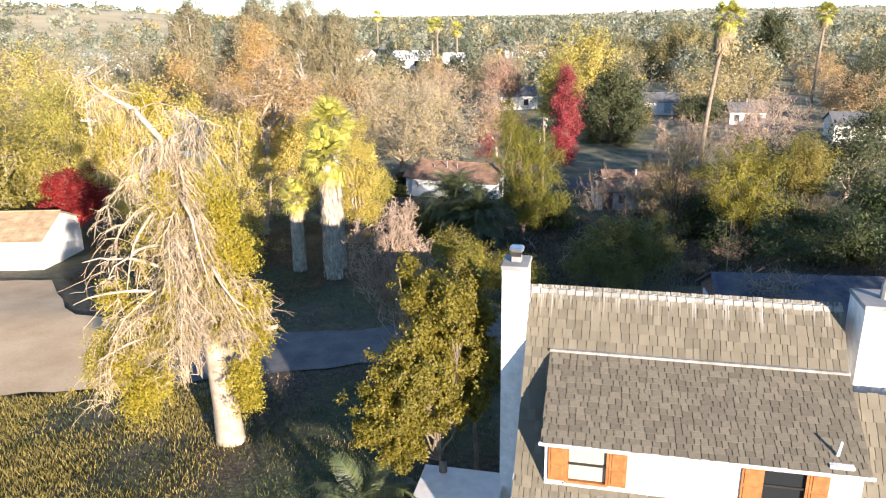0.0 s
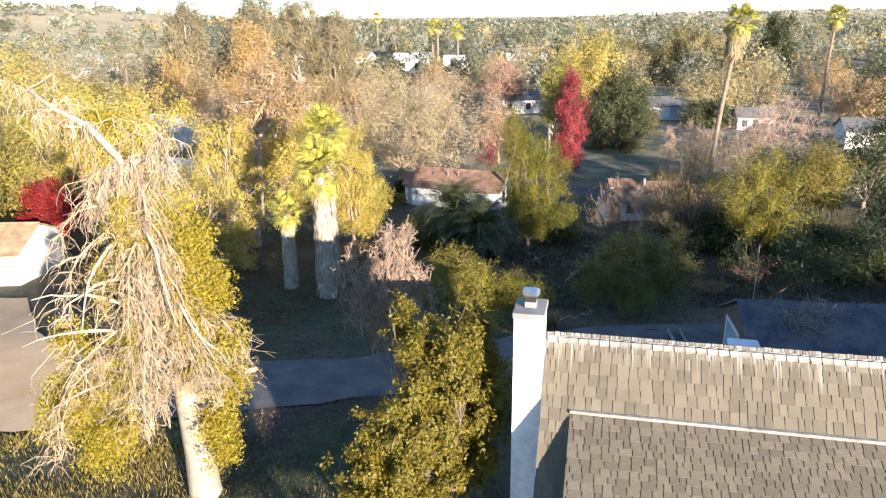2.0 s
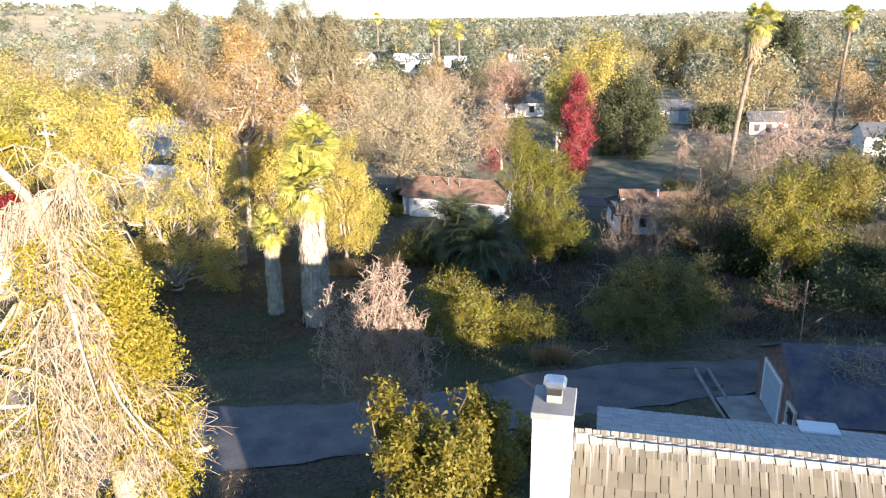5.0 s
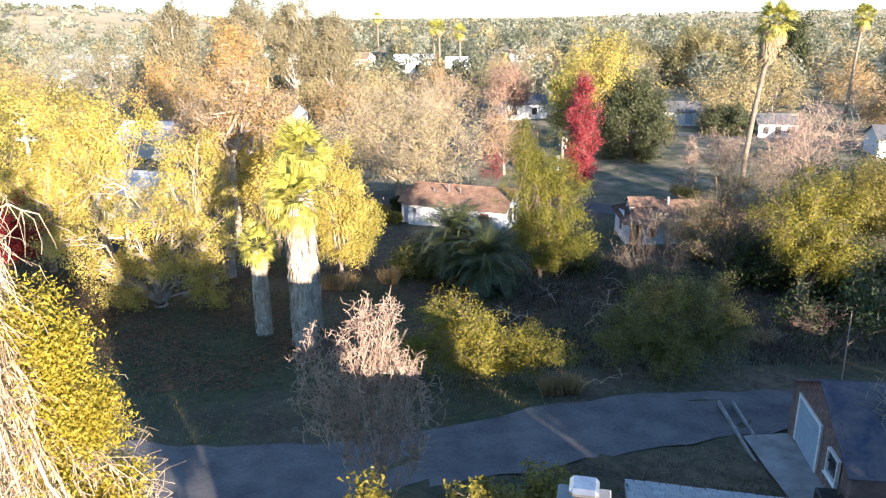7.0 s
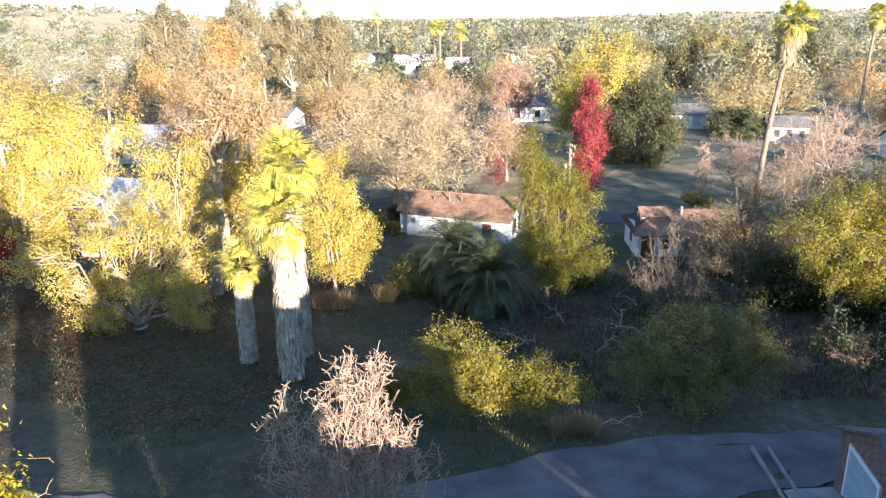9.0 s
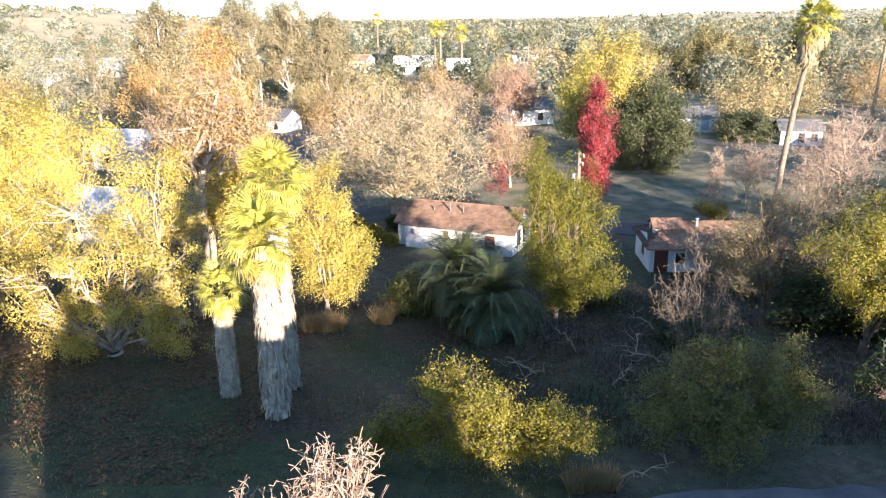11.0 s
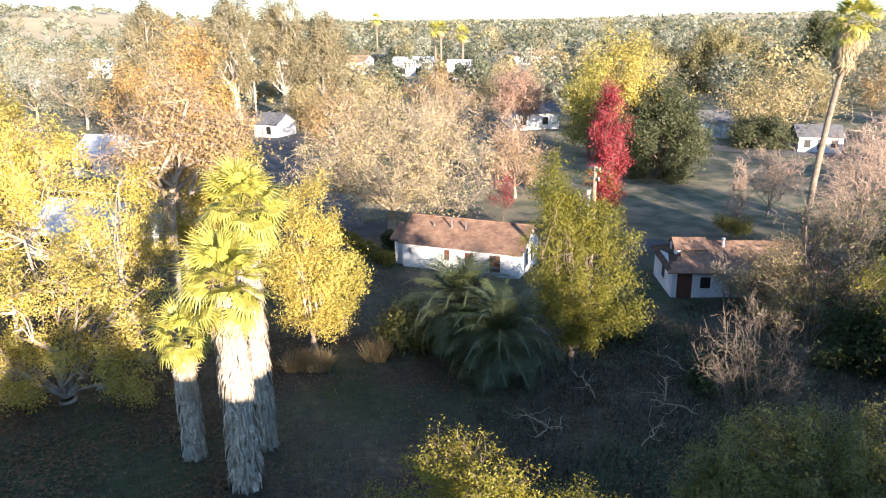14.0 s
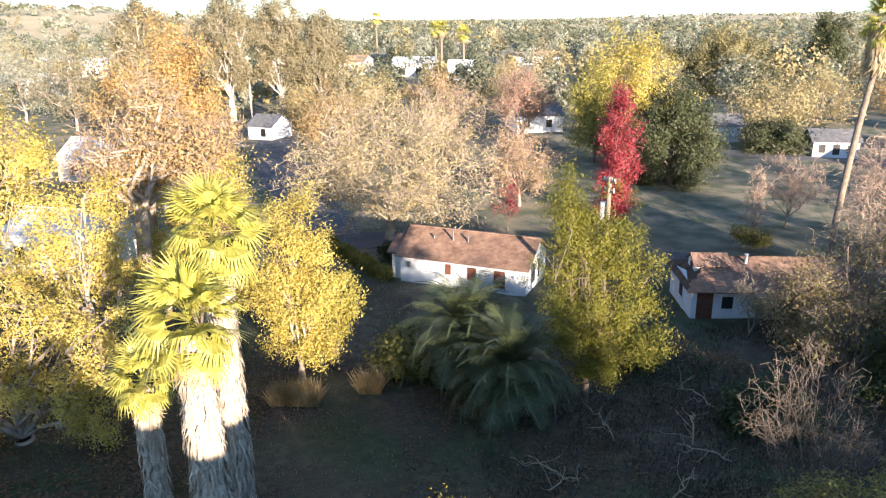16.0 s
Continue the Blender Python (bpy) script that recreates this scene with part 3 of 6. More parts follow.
def shingled_house():
    rng = np.random.default_rng(11)
    base = 3.2
    top = 10.67 - base
    K, KB = 1.11, 0.415  # slopes of the front and the rear roof
    house = thing("house", pose(2.54, 17.85, base, 0, 0, -13.6), "white house with weathered grey shake roof, two white chimneys", "house")
    long = 7.75
    low = top - K * 4.75
    part("wall", prism([(-4.3, 0), (4.0, 0), (4.0, top - K * 4.0 - 0.25), (0, top - 0.3), (-4.3, top - K * 4.3 - 0.3)], 0.05, long - 0.3), M["white"], house, "white painted wall")
    part("roof_deck", prism([(0, top - 0.02), (-4.75, low - 0.02), (-4.75, low - 0.16), (0, top - 0.2), (4.3, top - K * 4.3 - 0.2), (4.3, top - K * 4.3 - 0.02)], -0.02, long), M["shake_far"], house)
    part("rear_deck", prism([(0.02, top - 0.03), (4.24, top - KB * 4.24 - 0.03), (4.24, top - KB * 4.24 - 0.16), (0.02, top - 0.3)], 0.36, long), M["rearshake"], house)
    part("rear_wall", box((0.42, 1.0, 0.0), (long - 0.1, 4.05, top - KB * 4.1 - 0.15)), M["white"], house, "white rear dormer wall")
    for s, name in ((-1, "bargeboard"), (1, "bargeboard")):
        k, d = (K, 4.75) if s < 0 else (K, 4.3)
        part(name, prism([(0, top - 0.05), (s * d, top - k * d - 0.05), (s * d, top - k * d - 0.25), (0, top - 0.25)], -0.05, -0.022), M["white"], house)
    front = Matrix.Translation((0, 0, top)) @ Matrix.Rotation(math.atan(K), 4, "X")
    rear = Matrix.Translation((0, 0, top)) @ Matrix.Rotation(math.pi, 4, "Z") @ Matrix.Rotation(math.atan(KB), 4, "X")
    rows = shake_rows(rng, -0.03, long, 4.75 * math.hypot(1, K))
    ob = put("shake_cover", joined_slabs("shake_cover", rows, front, streaked_shake(top)), house, "weathered grey wooden shakes")
    tagged(ob, kind="stuff")
    rows = shake_rows(rng, -long, -0.36, 4.24 * math.hypot(1, KB))
    ob = put("shake_cover", joined_slabs("shake_cover", rows, rear, M["rearshake"]), house, "blue-grey shingles of the rear slope")
    tagged(ob, kind="stuff")
    cap = bmesh.new()
    for s in (-1, 1):
        box((-0.105, min(0, s * 0.16), -0.02), (0.105, max(0, s * 0.16), 0.02), cap, m=Matrix.Rotation(radians(-s * (47 if s < 0 else 22)), 4, "X"))
    cap_me = bpy.data.meshes.new("ridge_cap")
    cap.to_mesh(cap_me)
    cap.free()
    cap_me.materials.append(M["stained"])
    for k in range(33):
        put("ridge_cap", cap_me, house, m=pose(0.1 + k * 0.235, 0, top + 0.028, rng.normal() * 3, -9 + rng.normal() * 2, rng.normal() * 4))
    # the long front dormer
    d0, d1, y_top, y_eave, z_eave = 0.62, 7.75, -1.2, -3.55, 8.2 - base
    z_top = top - K * 1.2 + 0.04
    kd = (z_top - z_eave) / (y_top - y_eave)
    dormer = new("dormer")
    dormer.parent = house
    part("dormer_wall", prism([(-3.18, top - K * 3.18 - 0.2), (-3.18, z_eave + 0.08), (-1.3, z_top - 0.12), (-1.3, top - K * 1.3 - 0.2)], d0 + 0.1, d1 - 0.1), M["siding"], dormer, "white weathered board wall")
    zf, zw0, zw1 = top - K * 3.38 - 0.2, 7.1 - base, 8.0 - base
    front_wall = bmesh.new()
    for xa, xb, za, zb2 in ((d0 + 0.1, d1 - 0.1, zf, zw0 - 0.06), (d0 + 0.1, d1 - 0.1, zw1 + 0.06, z_eave), (d0 + 0.1, 1.22, zw0 - 0.06, zw1 + 0.06), (2.22, 5.56, zw0 - 0.06, zw1 + 0.06), (6.56, d1 - 0.1, zw0 - 0.06, zw1 + 0.06)):
        box((xa, -3.38, za), (xb, -3.2, zb2), front_wall)
    part("front_wall", front_wall, M["siding"], dormer, "white weathered board wall")
    part("dormer_deck", prism([(y_top, z_top), (y_eave, z_eave), (y_eave, z_eave - 0.09), (y_top, z_top - 0.1)], d0, d1), M["shake_far"], dormer)
    part("flashing", box((d0 - 0.02, y_top - 0.02, z_top + 0.02), (d1 + 0.02, y_top + 0.17, z_top + 0.09), bevel=0.015), M["stained"], dormer, "pale board where the dormer meets the roof")
    part("gutter", box((d0 - 0.05, y_eave - 0.08, z_eave - 0.1), (d1 + 0.05, y_eave, z_eave - 0.01), bevel=0.02), M["white"], dormer)
    shake = slab_mesh("shake", M["shake"])
    place = Matrix.Translation((0, y_top, z_top)) @ Matrix.Rotation(math.atan(kd), 4, "X")
    for x, s, w, h, t in shake_rows(rng, d0, d1, (y_top - y_eave) * math.hypot(1, kd) + 0.05, 0.175, 0.2, 0.018):
        put("shake", shake, dormer, m=place @ Matrix.Translation((x, -s, 0.004)) @ Matrix.Diagonal((w, h, t * 1.3, 1)))
    zb = 7.1 - base
    window(dormer, pose(1.28, -3.36, zb), 0.88, 0.9, P_BLIND, 0.42)
    window(dormer, pose(5.62, -3.36, zb), 0.88, 0.9, P_DARK, 0.42)
    vent = tube([(7.1, -3.2, z_eave + 0.2), (7.15, -3.2, z_eave + 0.55)], [0.04, 0.03])
    box((6.9, -3.5, z_eave + 0.03), (7.4, -3.1, z_eave + 0.12), vent)
    part("vent", vent, M["white"], dormer)
    # chimneys
    for nm, x0, x1, y0, y1, z0, z1 in (("chimney", -0.7, -0.05, -0.97, -0.03, -0.4, 11.6 - base), ("chimney", 8.0, 9.35, -0.75, 0.45, 5.0, 11.05 - base)):
        ch = new("chimney")
        ch.parent = house
        bm = box((x0, y0, z0), (x1, y1, z1 - 0.12), bevel=0.01)
        part("stack", bm, M["brickpaint"], ch, "white painted brick chimney stack")
        part("cap", box((x0 - 0.03, y0 - 0.03, z1 - 0.12), (x1 + 0.03, y1 + 0.03, z1), bevel=0.015), M["concrete"], ch)
        cx, cy = (x0 + x1) / 2, (y0 + y1) / 2
        if x0 < 0:
            part("flue", box((cx - 0.13, cy - 0.13, z1), (cx + 0.13, cy + 0.13, z1 + 0.14), bevel=0.01), M["concrete"], ch)
            cowl = part("cowl", box((cx - 0.19, cy - 0.19, z1 + 0.27), (cx + 0.19, cy + 0.19, z1 + 0.4), bevel=0.05), M["metal"], ch, "shiny square metal cowl")
            part("mesh_guard", box((cx - 0.12, cy - 0.12, z1 + 0.14), (cx + 0.12, cy + 0.12, z1 + 0.27)), M["dark"], cowl)
        else:
            part("flue", tube([(cx - 0.1, cy, z1), (cx - 0.1, cy, z1 + 0.42), (cx - 0.1, cy, z1 + 0.46)], [0.12, 0.1, 0.07], 10), M["concrete"], ch)
    part("roof_vent", box((4.55, 3.2, top - KB * 3.2 + 0.0), (5.35, 3.7, top - KB * 3.4 + 0.14), bevel=0.03), M["palewhite"], house, "pale box vent on the rear roof")
    # the lower end of the roof, past the second chimney
    wing = new("wing")
    wing.parent = house
    wz = top - K * 1.5
    part("wing_wall", prism([(-4.3, 0), (1.6, 0), (1.6, wz - 2.4), (-1.5, wz - 0.2), (-4.3, top - K * 4.3 - 0.3)], long - 0.3, long + 3.2), M["wing"], wing)
    part("wing_deck", prism([(-1.5, wz - 0.02), (-4.75, low - 0.02), (-4.75, low - 0.16), (-1.5, wz - 0.2), (1.9, wz - 2.4), (1.9, wz - 2.25)], long, long + 3.5), M["shake_far"], wing)
    rows = shake_rows(rng, long, long + 3.5, 3.25 * math.hypot(1, K))
    tagged(put("shake_cover", joined_slabs("shake_cover", rows, Matrix.Translation((0, -1.5, wz)) @ Matrix.Rotation(math.atan(K), 4, "X"), M["shake_far"]), wing, "weathered grey wooden shakes"), kind="stuff")
    # the flat porch roof beside the gable
    porch = thing("porch_roof", pose(0.6, 17.1, gz(0.6, 17), 0, 0, -13.6), "flat white porch roof strewn with leaves", "porch")
    part("deck", box((-1.3, -2.6, 1.55), (1.1, 0.8, 1.7), bevel=0.02), M["white"], porch)
    for px, py in ((-1.2, -2.5), (-1.2, 0.7), (1.0, 0.7), (1.0, -2.5)):
        part("post", box((px - 0.06, py - 0.06, -0.3), (px + 0.06, py + 0.06, 1.56)), M["white"], porch)
    return house


M["stained"] = mat("pale_stained_wood", (0.22, 0.205, 0.175), (0.42, 0.4, 0.36), 6, 0.85, 0.4, "object", 0.2, 30)
shingled_house()


# ---- garage ----
def clapboards(parent, x0, x1, y, z0, z1, material, course=0.16, holes=(), side=1):
    """Lapped boards over a wall in the plane y, each one a board of its own; holes: (x0, x1, z0, z1)."""
    z = z0
    while z < z1 - 0.02:
        h = min(course, z1 - z)
        cuts = [(x0, x1)]
        for a, b, c, d in holes:
            if z + h > c and z < d:
                cuts = [p for lo, hi in cuts for p in ((lo, min(hi, a)), (max(lo, b), hi)) if p[1] - p[0] > 0.02]
        for lo, hi in cuts:
            bm = box((lo, y - side * 0.03, z), (hi, y, z + h))
            for v in bm.verts:
                if v.co.z > z + h / 2 and abs(v.co.y - y) > 0.01:
                    v.co.y = y - side * 0.008
            part("board", bm, material, parent)
        z += course


def garage():
    base = 3.15
    g = thing("garage", pose(13.1, 33.05, base, 0, 0, -99), "brown shingled garage with dark roof and pale blue door", "garage")
    # local x runs from the far eave to the near one, local y away from the drive
    wide, deep, eave, ridge = 5.5, 9.0, 1.9, 3.3
    part("wall", gable_body(wide, deep, eave, ridge - 0.08), M["shingwall"], g)
    roof = new("roof")
    roof.parent = g
    slope = math.atan((ridge - eave) / (wide / 2))
    run = math.hypot(ridge - eave, wide / 2) + 0.35
    for side in (0, 1):
        m = Matrix.Translation((wide / 2, -0.25, ridge)) @ Matrix.Rotation(slope if side else math.pi - slope, 4, "Y")
        bm = box((0, 0, 0 if side else -0.08), (run, deep + 0.5, 0.08 if side else 0))
        part("roof_slope", bm, M["blueroof"], roof, "dark bluish worn roofing", m=m)
    door = new("garage_door")
    door.parent = g
    dx0, dx1, dh = 0.85, 2.85, 1.72
    bm = bmesh.new()
    for lo, hi in (((dx0 - 0.12, -0.06, 0), (dx0, 0.0, dh + 0.12)), ((dx1, -0.06, 0), (dx1 + 0.12, 0.0, dh + 0.12)), ((dx0, -0.06, dh), (dx1, 0.0, dh + 0.12))):
        box(lo, hi, bm)
    part("door_frame", bm, M["white"], door)
    part("door_leaf", box((dx0, -0.015, 0), (dx1, -0.003, dh)), M["bluedoor"], door)
    for k in range(12):
        part("slat", box((dx0 + 0.01, -0.045, k * dh / 12 + 0.015), (dx1 - 0.01, -0.017, (k + 1) * dh / 12 - 0.012), bevel=0.008), M["bluedoor"], door)
    window(g, pose(3.95, -0.1, 0.85), 0.75, 0.75, P_DARK)
    for row in range(30):
        z = row * 0.11
        half = wide / 2 if z < eave else (ridge - z) / (ridge - eave) * wide / 2
        n = int(half * 2 / 0.13)
        rows = []
        for k in range(n):
            xx = wide / 2 - half + (k + 0.5 + 0.5 * (row % 2) - 0.25) * 2 * half / n
            if dx0 - 0.2 < xx < dx1 + 0.2 and z < dh + 0.1 or 3.8 < xx < 4.85 and 0.65 < z < 1.65:
                continue
            rows.append((xx, -z, 0.12, 0.14, 0.02))
        if rows:
            ob = put("wall_shingles", joined_slabs("wall_shingles", rows, Matrix.Rotation(math.pi / 2, 4, "X"), M["shingwall"]), g)
            tagged(ob, kind="stuff")
    part("bin", box((4.9, -0.75, 0), (5.5, -0.15, 0.85), bevel=0.04), M["dark"], g)
    mast = thing("antenna_mast", pose(13.1, 30.3, base + 3.05), "thin rusty antenna mast leaning over the garage", "mast")
    part("mast", tube([(0, 0, -0.6), (0.1, 0.25, 2.6)], [0.025, 0.015], 6), M["pole"], mast)
    return g


def gable_body(wide, deep, eave, ridge):
    """A gabled body: x across, y away, from its near left foot."""
    bm = bmesh.new()
    out = [(0, -0.4), (wide, -0.4), (wide, eave), (wide / 2, ridge), (0, eave)]
    a = [bm.verts.new((x, 0, z)) for x, z in out]
    b = [bm.verts.new((x, deep, z)) for x, z in out]
    for i in range(5):
        bm.faces.new((a[i], a[(i + 1) % 5], b[(i + 1) % 5], b[i]))
    bm.faces.new(a), bm.faces.new(b[::-1])
    bmesh.ops.recalc_face_normals(bm, faces=bm.faces)
    return bm


garage()


# ---- cottages ----
def cottage(name, m, long, deep, eave, ridge, wall, roof_mat, label, openings=(), gables=(), over=0.3, siding=False, group="", rough_edge=False, course=0.16):
    """A gabled cottage: x along its front from 0, y away; openings on the front: (x, z, w, h, material)."""
    rng = np.random.default_rng(int(abs(m.translation.x * 10)) + 5)
    h = thing(name, m, label, "house", group)
    body = prism([(0, -0.5), (deep, -0.5), (deep, eave), (deep / 2, ridge - 0.1), (0, eave)], 0, long)
    part("wall", body, wall, h)
    slope, half = math.atan((ridge - eave) / (deep / 2)), deep / 2
    run = math.hypot(half, ridge - eave) + over
    roof = new("roof")
    roof.parent = h
    for s in (0, 1):
        place = Matrix.Translation((long / 2, half, ridge)) @ (Matrix.Rotation(math.pi, 4, "Z") if s else Matrix()) @ Matrix.Rotation(slope, 4, "X")
        bm = box((-long / 2 - over, -run, -0.06), (long / 2 + over, 0.02, 0.0))
        part("deck", bm, roof_mat, roof, m=place)
        if not course:
            continue
        rows = shake_rows(rng, -long / 2 - over, long / 2 + over, run, course, course * 1.6)
        rows = [(a, b + (0.06 * rng.random() if rough_edge else 0), c, d, e * 0.45) for a, b, c, d, e in rows]
        tagged(put("shingles", joined_slabs("shingles", rows, place, roof_mat), roof), kind="stuff")
    part("ridge_board", box((-over, half - 0.1, ridge - 0.01), (long + over, half + 0.1, ridge + 0.05), bevel=0.02), roof_mat, roof)
    for x, z, w, hh, material in openings:
        win = new("window")
        win.parent = h
        part("pane", box((x, -0.035, z), (x + w, -0.02, z + hh)), material, win)
        bm = bmesh.new()
        for lo, hi in (((x - 0.07, -0.06, z - 0.07), (x, -0.0, z + hh + 0.07)), ((x + w, -0.06, z - 0.07), (x + w + 0.07, -0.0, z + hh + 0.07)), ((x, -0.06, z + hh), (x + w, -0.0, z + hh + 0.07)), ((x, -0.06, z - 0.07), (x + w, -0.0, z))):
            box(lo, hi, bm)
        part("frame", bm, M["white"], win)
    for side, y, z, w, hh, material in gables:
        x = long + 0.02 if side > 0 else -0.05
        win = new("window")
        win.parent = h
        part("pane", box((x, y, z), (x + 0.03, y + w, z + hh)), material, win)
        bm = bmesh.new()
        for lo, hi in (((x - 0.01, y - 0.06, z - 0.06), (x + 0.05, y, z + hh + 0.06)), ((x - 0.01, y + w, z - 0.06), (x + 0.05, y + w + 0.06, z + hh + 0.06)), ((x - 0.01, y, z + hh), (x + 0.05, y + w, z + hh + 0.06)), ((x - 0.01, y, z - 0.06), (x + 0.05, y + w, z))):
            box(lo, hi, bm)
        part("frame", bm, M["white"], win)
    if siding:
        clapboards(h, 0, long, 0, 0.05, eave, M["siding"], 0.17, [(x - 0.05, x + w + 0.05, z - 0.05, z + hh + 0.05) for x, z, w, hh, _ in openings])
    return h


white = cottage("cottage", pose(-2.1, 72.8, 0.0, 0, 0, -23.6), 8.9, 4.8, 2.05, 3.4, M["siding"], M["brownroof"], "vacant white clapboard cottage with mottled brown roof",
                [(3.3, 0.95, 0.45, 0.75, M["board"]), (4.9, 0.75, 0.65, 0.9, M["board"]), (6.75, 0.45, 0.8, 1.2, M["board"])], [(1, 1.5, 0.6, 0.55, 1.3, M["dark"]), (1, 2.6, 0.6, 0.55, 1.3, M["dark"])], siding=True, rough_edge=True)
part("annexe", box((-0.9, 0.5, -0.4), (0.0, 3.4, 1.95)), M["siding"], white)
part("annexe_roof", prism([(0.2, 1.85), (3.7, 1.85), (3.7, 1.95), (1.95, 2.85), (0.2, 1.95)], -1.15, 0.9), M["brownroof"], white)
part("meter_box", box((0.55, -0.16, 1.2), (0.8, -0.04, 1.6), bevel=0.02), M["metal"], white, "grey electric meter box")
for px, pz in ((0.7, 2.4), (1.9, 2.9), (3.3, 3.3), (4.4, 3.1)):
    part("vent_pipe", tube([(px, 1.5, 2.2), (px, 1.5, pz + 0.25), (px, 1.5, pz + 0.3)], [0.06, 0.06, 0.1], 8), M["metal"], white)


def derelict_cottage():
    """Hipped at its near end, with a small gable that stands on the hip."""
    rng = np.random.default_rng(77)
    long, deep, eave, ridge = 9.4, 5.0, 1.85, 3.05
    h = thing("cottage", pose(15.3, 65.0, gz(15.3, 65.0), 0, 0, -4), "derelict white cottage with rusty brown hipped roof and dark doorway", "house")
    part("wall", prism([(0, -0.4), (deep, -0.4), (deep, eave), (deep / 2, eave + 0.3), (0, eave)], 0, long), M["siding"], h)
    roof = new("roof")
    roof.parent = h
    o, half = 0.35, deep / 2
    low = eave - 0.08
    slope = math.atan((ridge - low) / (half + o))
    run = math.hypot(half + o, ridge - low)
    for back in (0, 1):
        place = Matrix.Translation((0, half, ridge)) @ (Matrix.Rotation(math.pi, 4, "Z") if back else Matrix()) @ Matrix.Rotation(slope, 4, "X")
        flip = -1 if back else 1
        bm = bmesh.new()
        top = [bm.verts.new((flip * x, y, z)) for z in (0.0, -0.08) for x, y in ((-o, -run), (long + o, -run), (long + o, 0), (1.7, 0))]
        for q in ((0, 1, 2, 3), (7, 6, 5, 4), (0, 4, 5, 1), (1, 5, 6, 2), (2, 6, 7, 3), (3, 7, 4, 0)):
            bm.faces.new([top[i] for i in q])
        bmesh.ops.recalc_face_normals(bm, faces=bm.faces)
        part("deck", bm, M["brownroof"], roof, m=place)
        rows = [(flip * a, b + 0.05 * rng.random(), c, d, e * 0.5) for a, b, c, d, e in shake_rows(rng, -o, long + o, run, 0.17, 0.27) if a > -o + (run - b) / run * (1.7 + o)]
        tagged(put("shingles", joined_slabs("shingles", rows, place, M["brownroof"]), roof), kind="stuff")
    bm = bmesh.new()
    hip = [bm.verts.new(p) for p in ((-o, -o, low), (1.7, half, ridge - 0.01), (-o, deep + o, low))]
    bm.faces.new(hip)
    bmesh.ops.solidify(bm, geom=bm.faces[:], thickness=0.07)
    part("hip_slope", bm, M["brownroof"], roof, "shaded brown hip at the near end")
    gable = new("gable")
    gable.parent = h
    part("gable_wall", prism([(half - 0.8, 1.9), (half + 0.8, 1.9), (half + 0.8, 2.75), (half, 3.2), (half - 0.8, 2.75)], 0.55, 2.0), M["white"], gable, "small white gable wall")
    for s in (-1, 1):
        part("gable_roof", prism([(half, 3.22), (half + s * 1.0, 2.68), (half + s * 1.0, 2.76), (half, 3.3)], 0.4, 2.6), M["brownroof"], gable)
    part("louvre", box((0.52, half - 0.25, 2.3), (0.56, half + 0.25, 2.75)), M["dark"], gable)
    for x, z, w, hh, material in ((0.3, 0.0, 0.95, 1.6, M["board"]), (1.75, 0.65, 0.65, 0.75, M["dark"]), (3.5, 0.65, 0.7, 0.8, M["dark"]), (6.2, 0.65, 0.8, 0.8, M["dark"])):
        win = new("window" if z else "door")
        win.parent = h
        part("pane" if z else "door_leaf", box((x, -0.035, z), (x + w, -0.01, z + hh)), material, win)
        bm = bmesh.new()
        for lo, hi in (((x - 0.07, -0.06, z - 0.07), (x, 0.0, z + hh + 0.07)), ((x + w, -0.06, z - 0.07), (x + w + 0.07, 0.0, z + hh + 0.07)), ((x, -0.06, z + hh), (x + w, 0.0, z + hh + 0.07)), ((x, -0.06, z - 0.07), (x + w, 0.0, z))):
            box(lo, hi, bm)
        part("frame", bm, M["white"], win)
    part("side_window", box((-0.03, 2.0, 0.6), (-0.005, 2.7, 1.5)), M["dark"], h)
    part("vent_pipe", tube([(3.6, 2.0, 2.6), (3.6, 2.0, 3.3), (3.6, 2.0, 3.38)], [0.09, 0.09, 0.14], 8), M["white"], h, "pale roof vent")
    return h


derelict_cottage()
tanhouse = cottage("outbuilding", pose(-48, 47.4, gz(-30, 47.4), 0, 0, 0), 21.2, 6.0, 2.2, 3.4, M["white"], M["tanroof"], "white building with tan shingle roof beside the lot", [(3, 1, 1, 1, M["dark"])], course=0.22)
cottage("far_cottage", pose(12.5, 133.5, gz(14, 133), 0, 0, 8), 7.0, 6.0, 2.6, 4.0, M["white"], M["greyroof"], "small white cottage behind autumn trees", [(1, 0.8, 0.9, 1.1, M["dark"]), (4.4, 0.8, 0.9, 1.1, M["dark"])], group="far cottages", course=0)
cottage("far_cottage", pose(46.4, 113.5, gz(48, 113), 0, 0, -12), 5.2, 4.6, 2.1, 3.2, M["white"], M["greyroof"], "white cottage with dark windows and grey roof", [(0.6, 0.6, 0.8, 1.0, M["dark"]), (2.2, 0.4, 0.8, 1.3, M["dark"]), (3.8, 0.6, 0.8, 1.0, M["dark"])], group="far cottages", course=0)
cottage("far_cottage", pose(54.5, 98, gz(56, 97), 0, 0, -15), 7.0, 6.0, 2.4, 3.7, M["white"], M["greyroof"], "bluish white cottage shaded by trees", [(1, 0.7, 1.0, 1.1, M["dark"]), (4, 0.7, 1.0, 1.1, M["dark"])], group="far cottages", course=0)
cottage("far_cottage", pose(35, 124, gz(38, 124), 0, 0, -8), 6.5, 6.0, 2.2, 3.4, M["siding"], M["greyroof"], "pale shed with long grey roof", [(4.2, 0.3, 1.2, 1.6, M["bluedoor"])], group="far cottages", course=0)
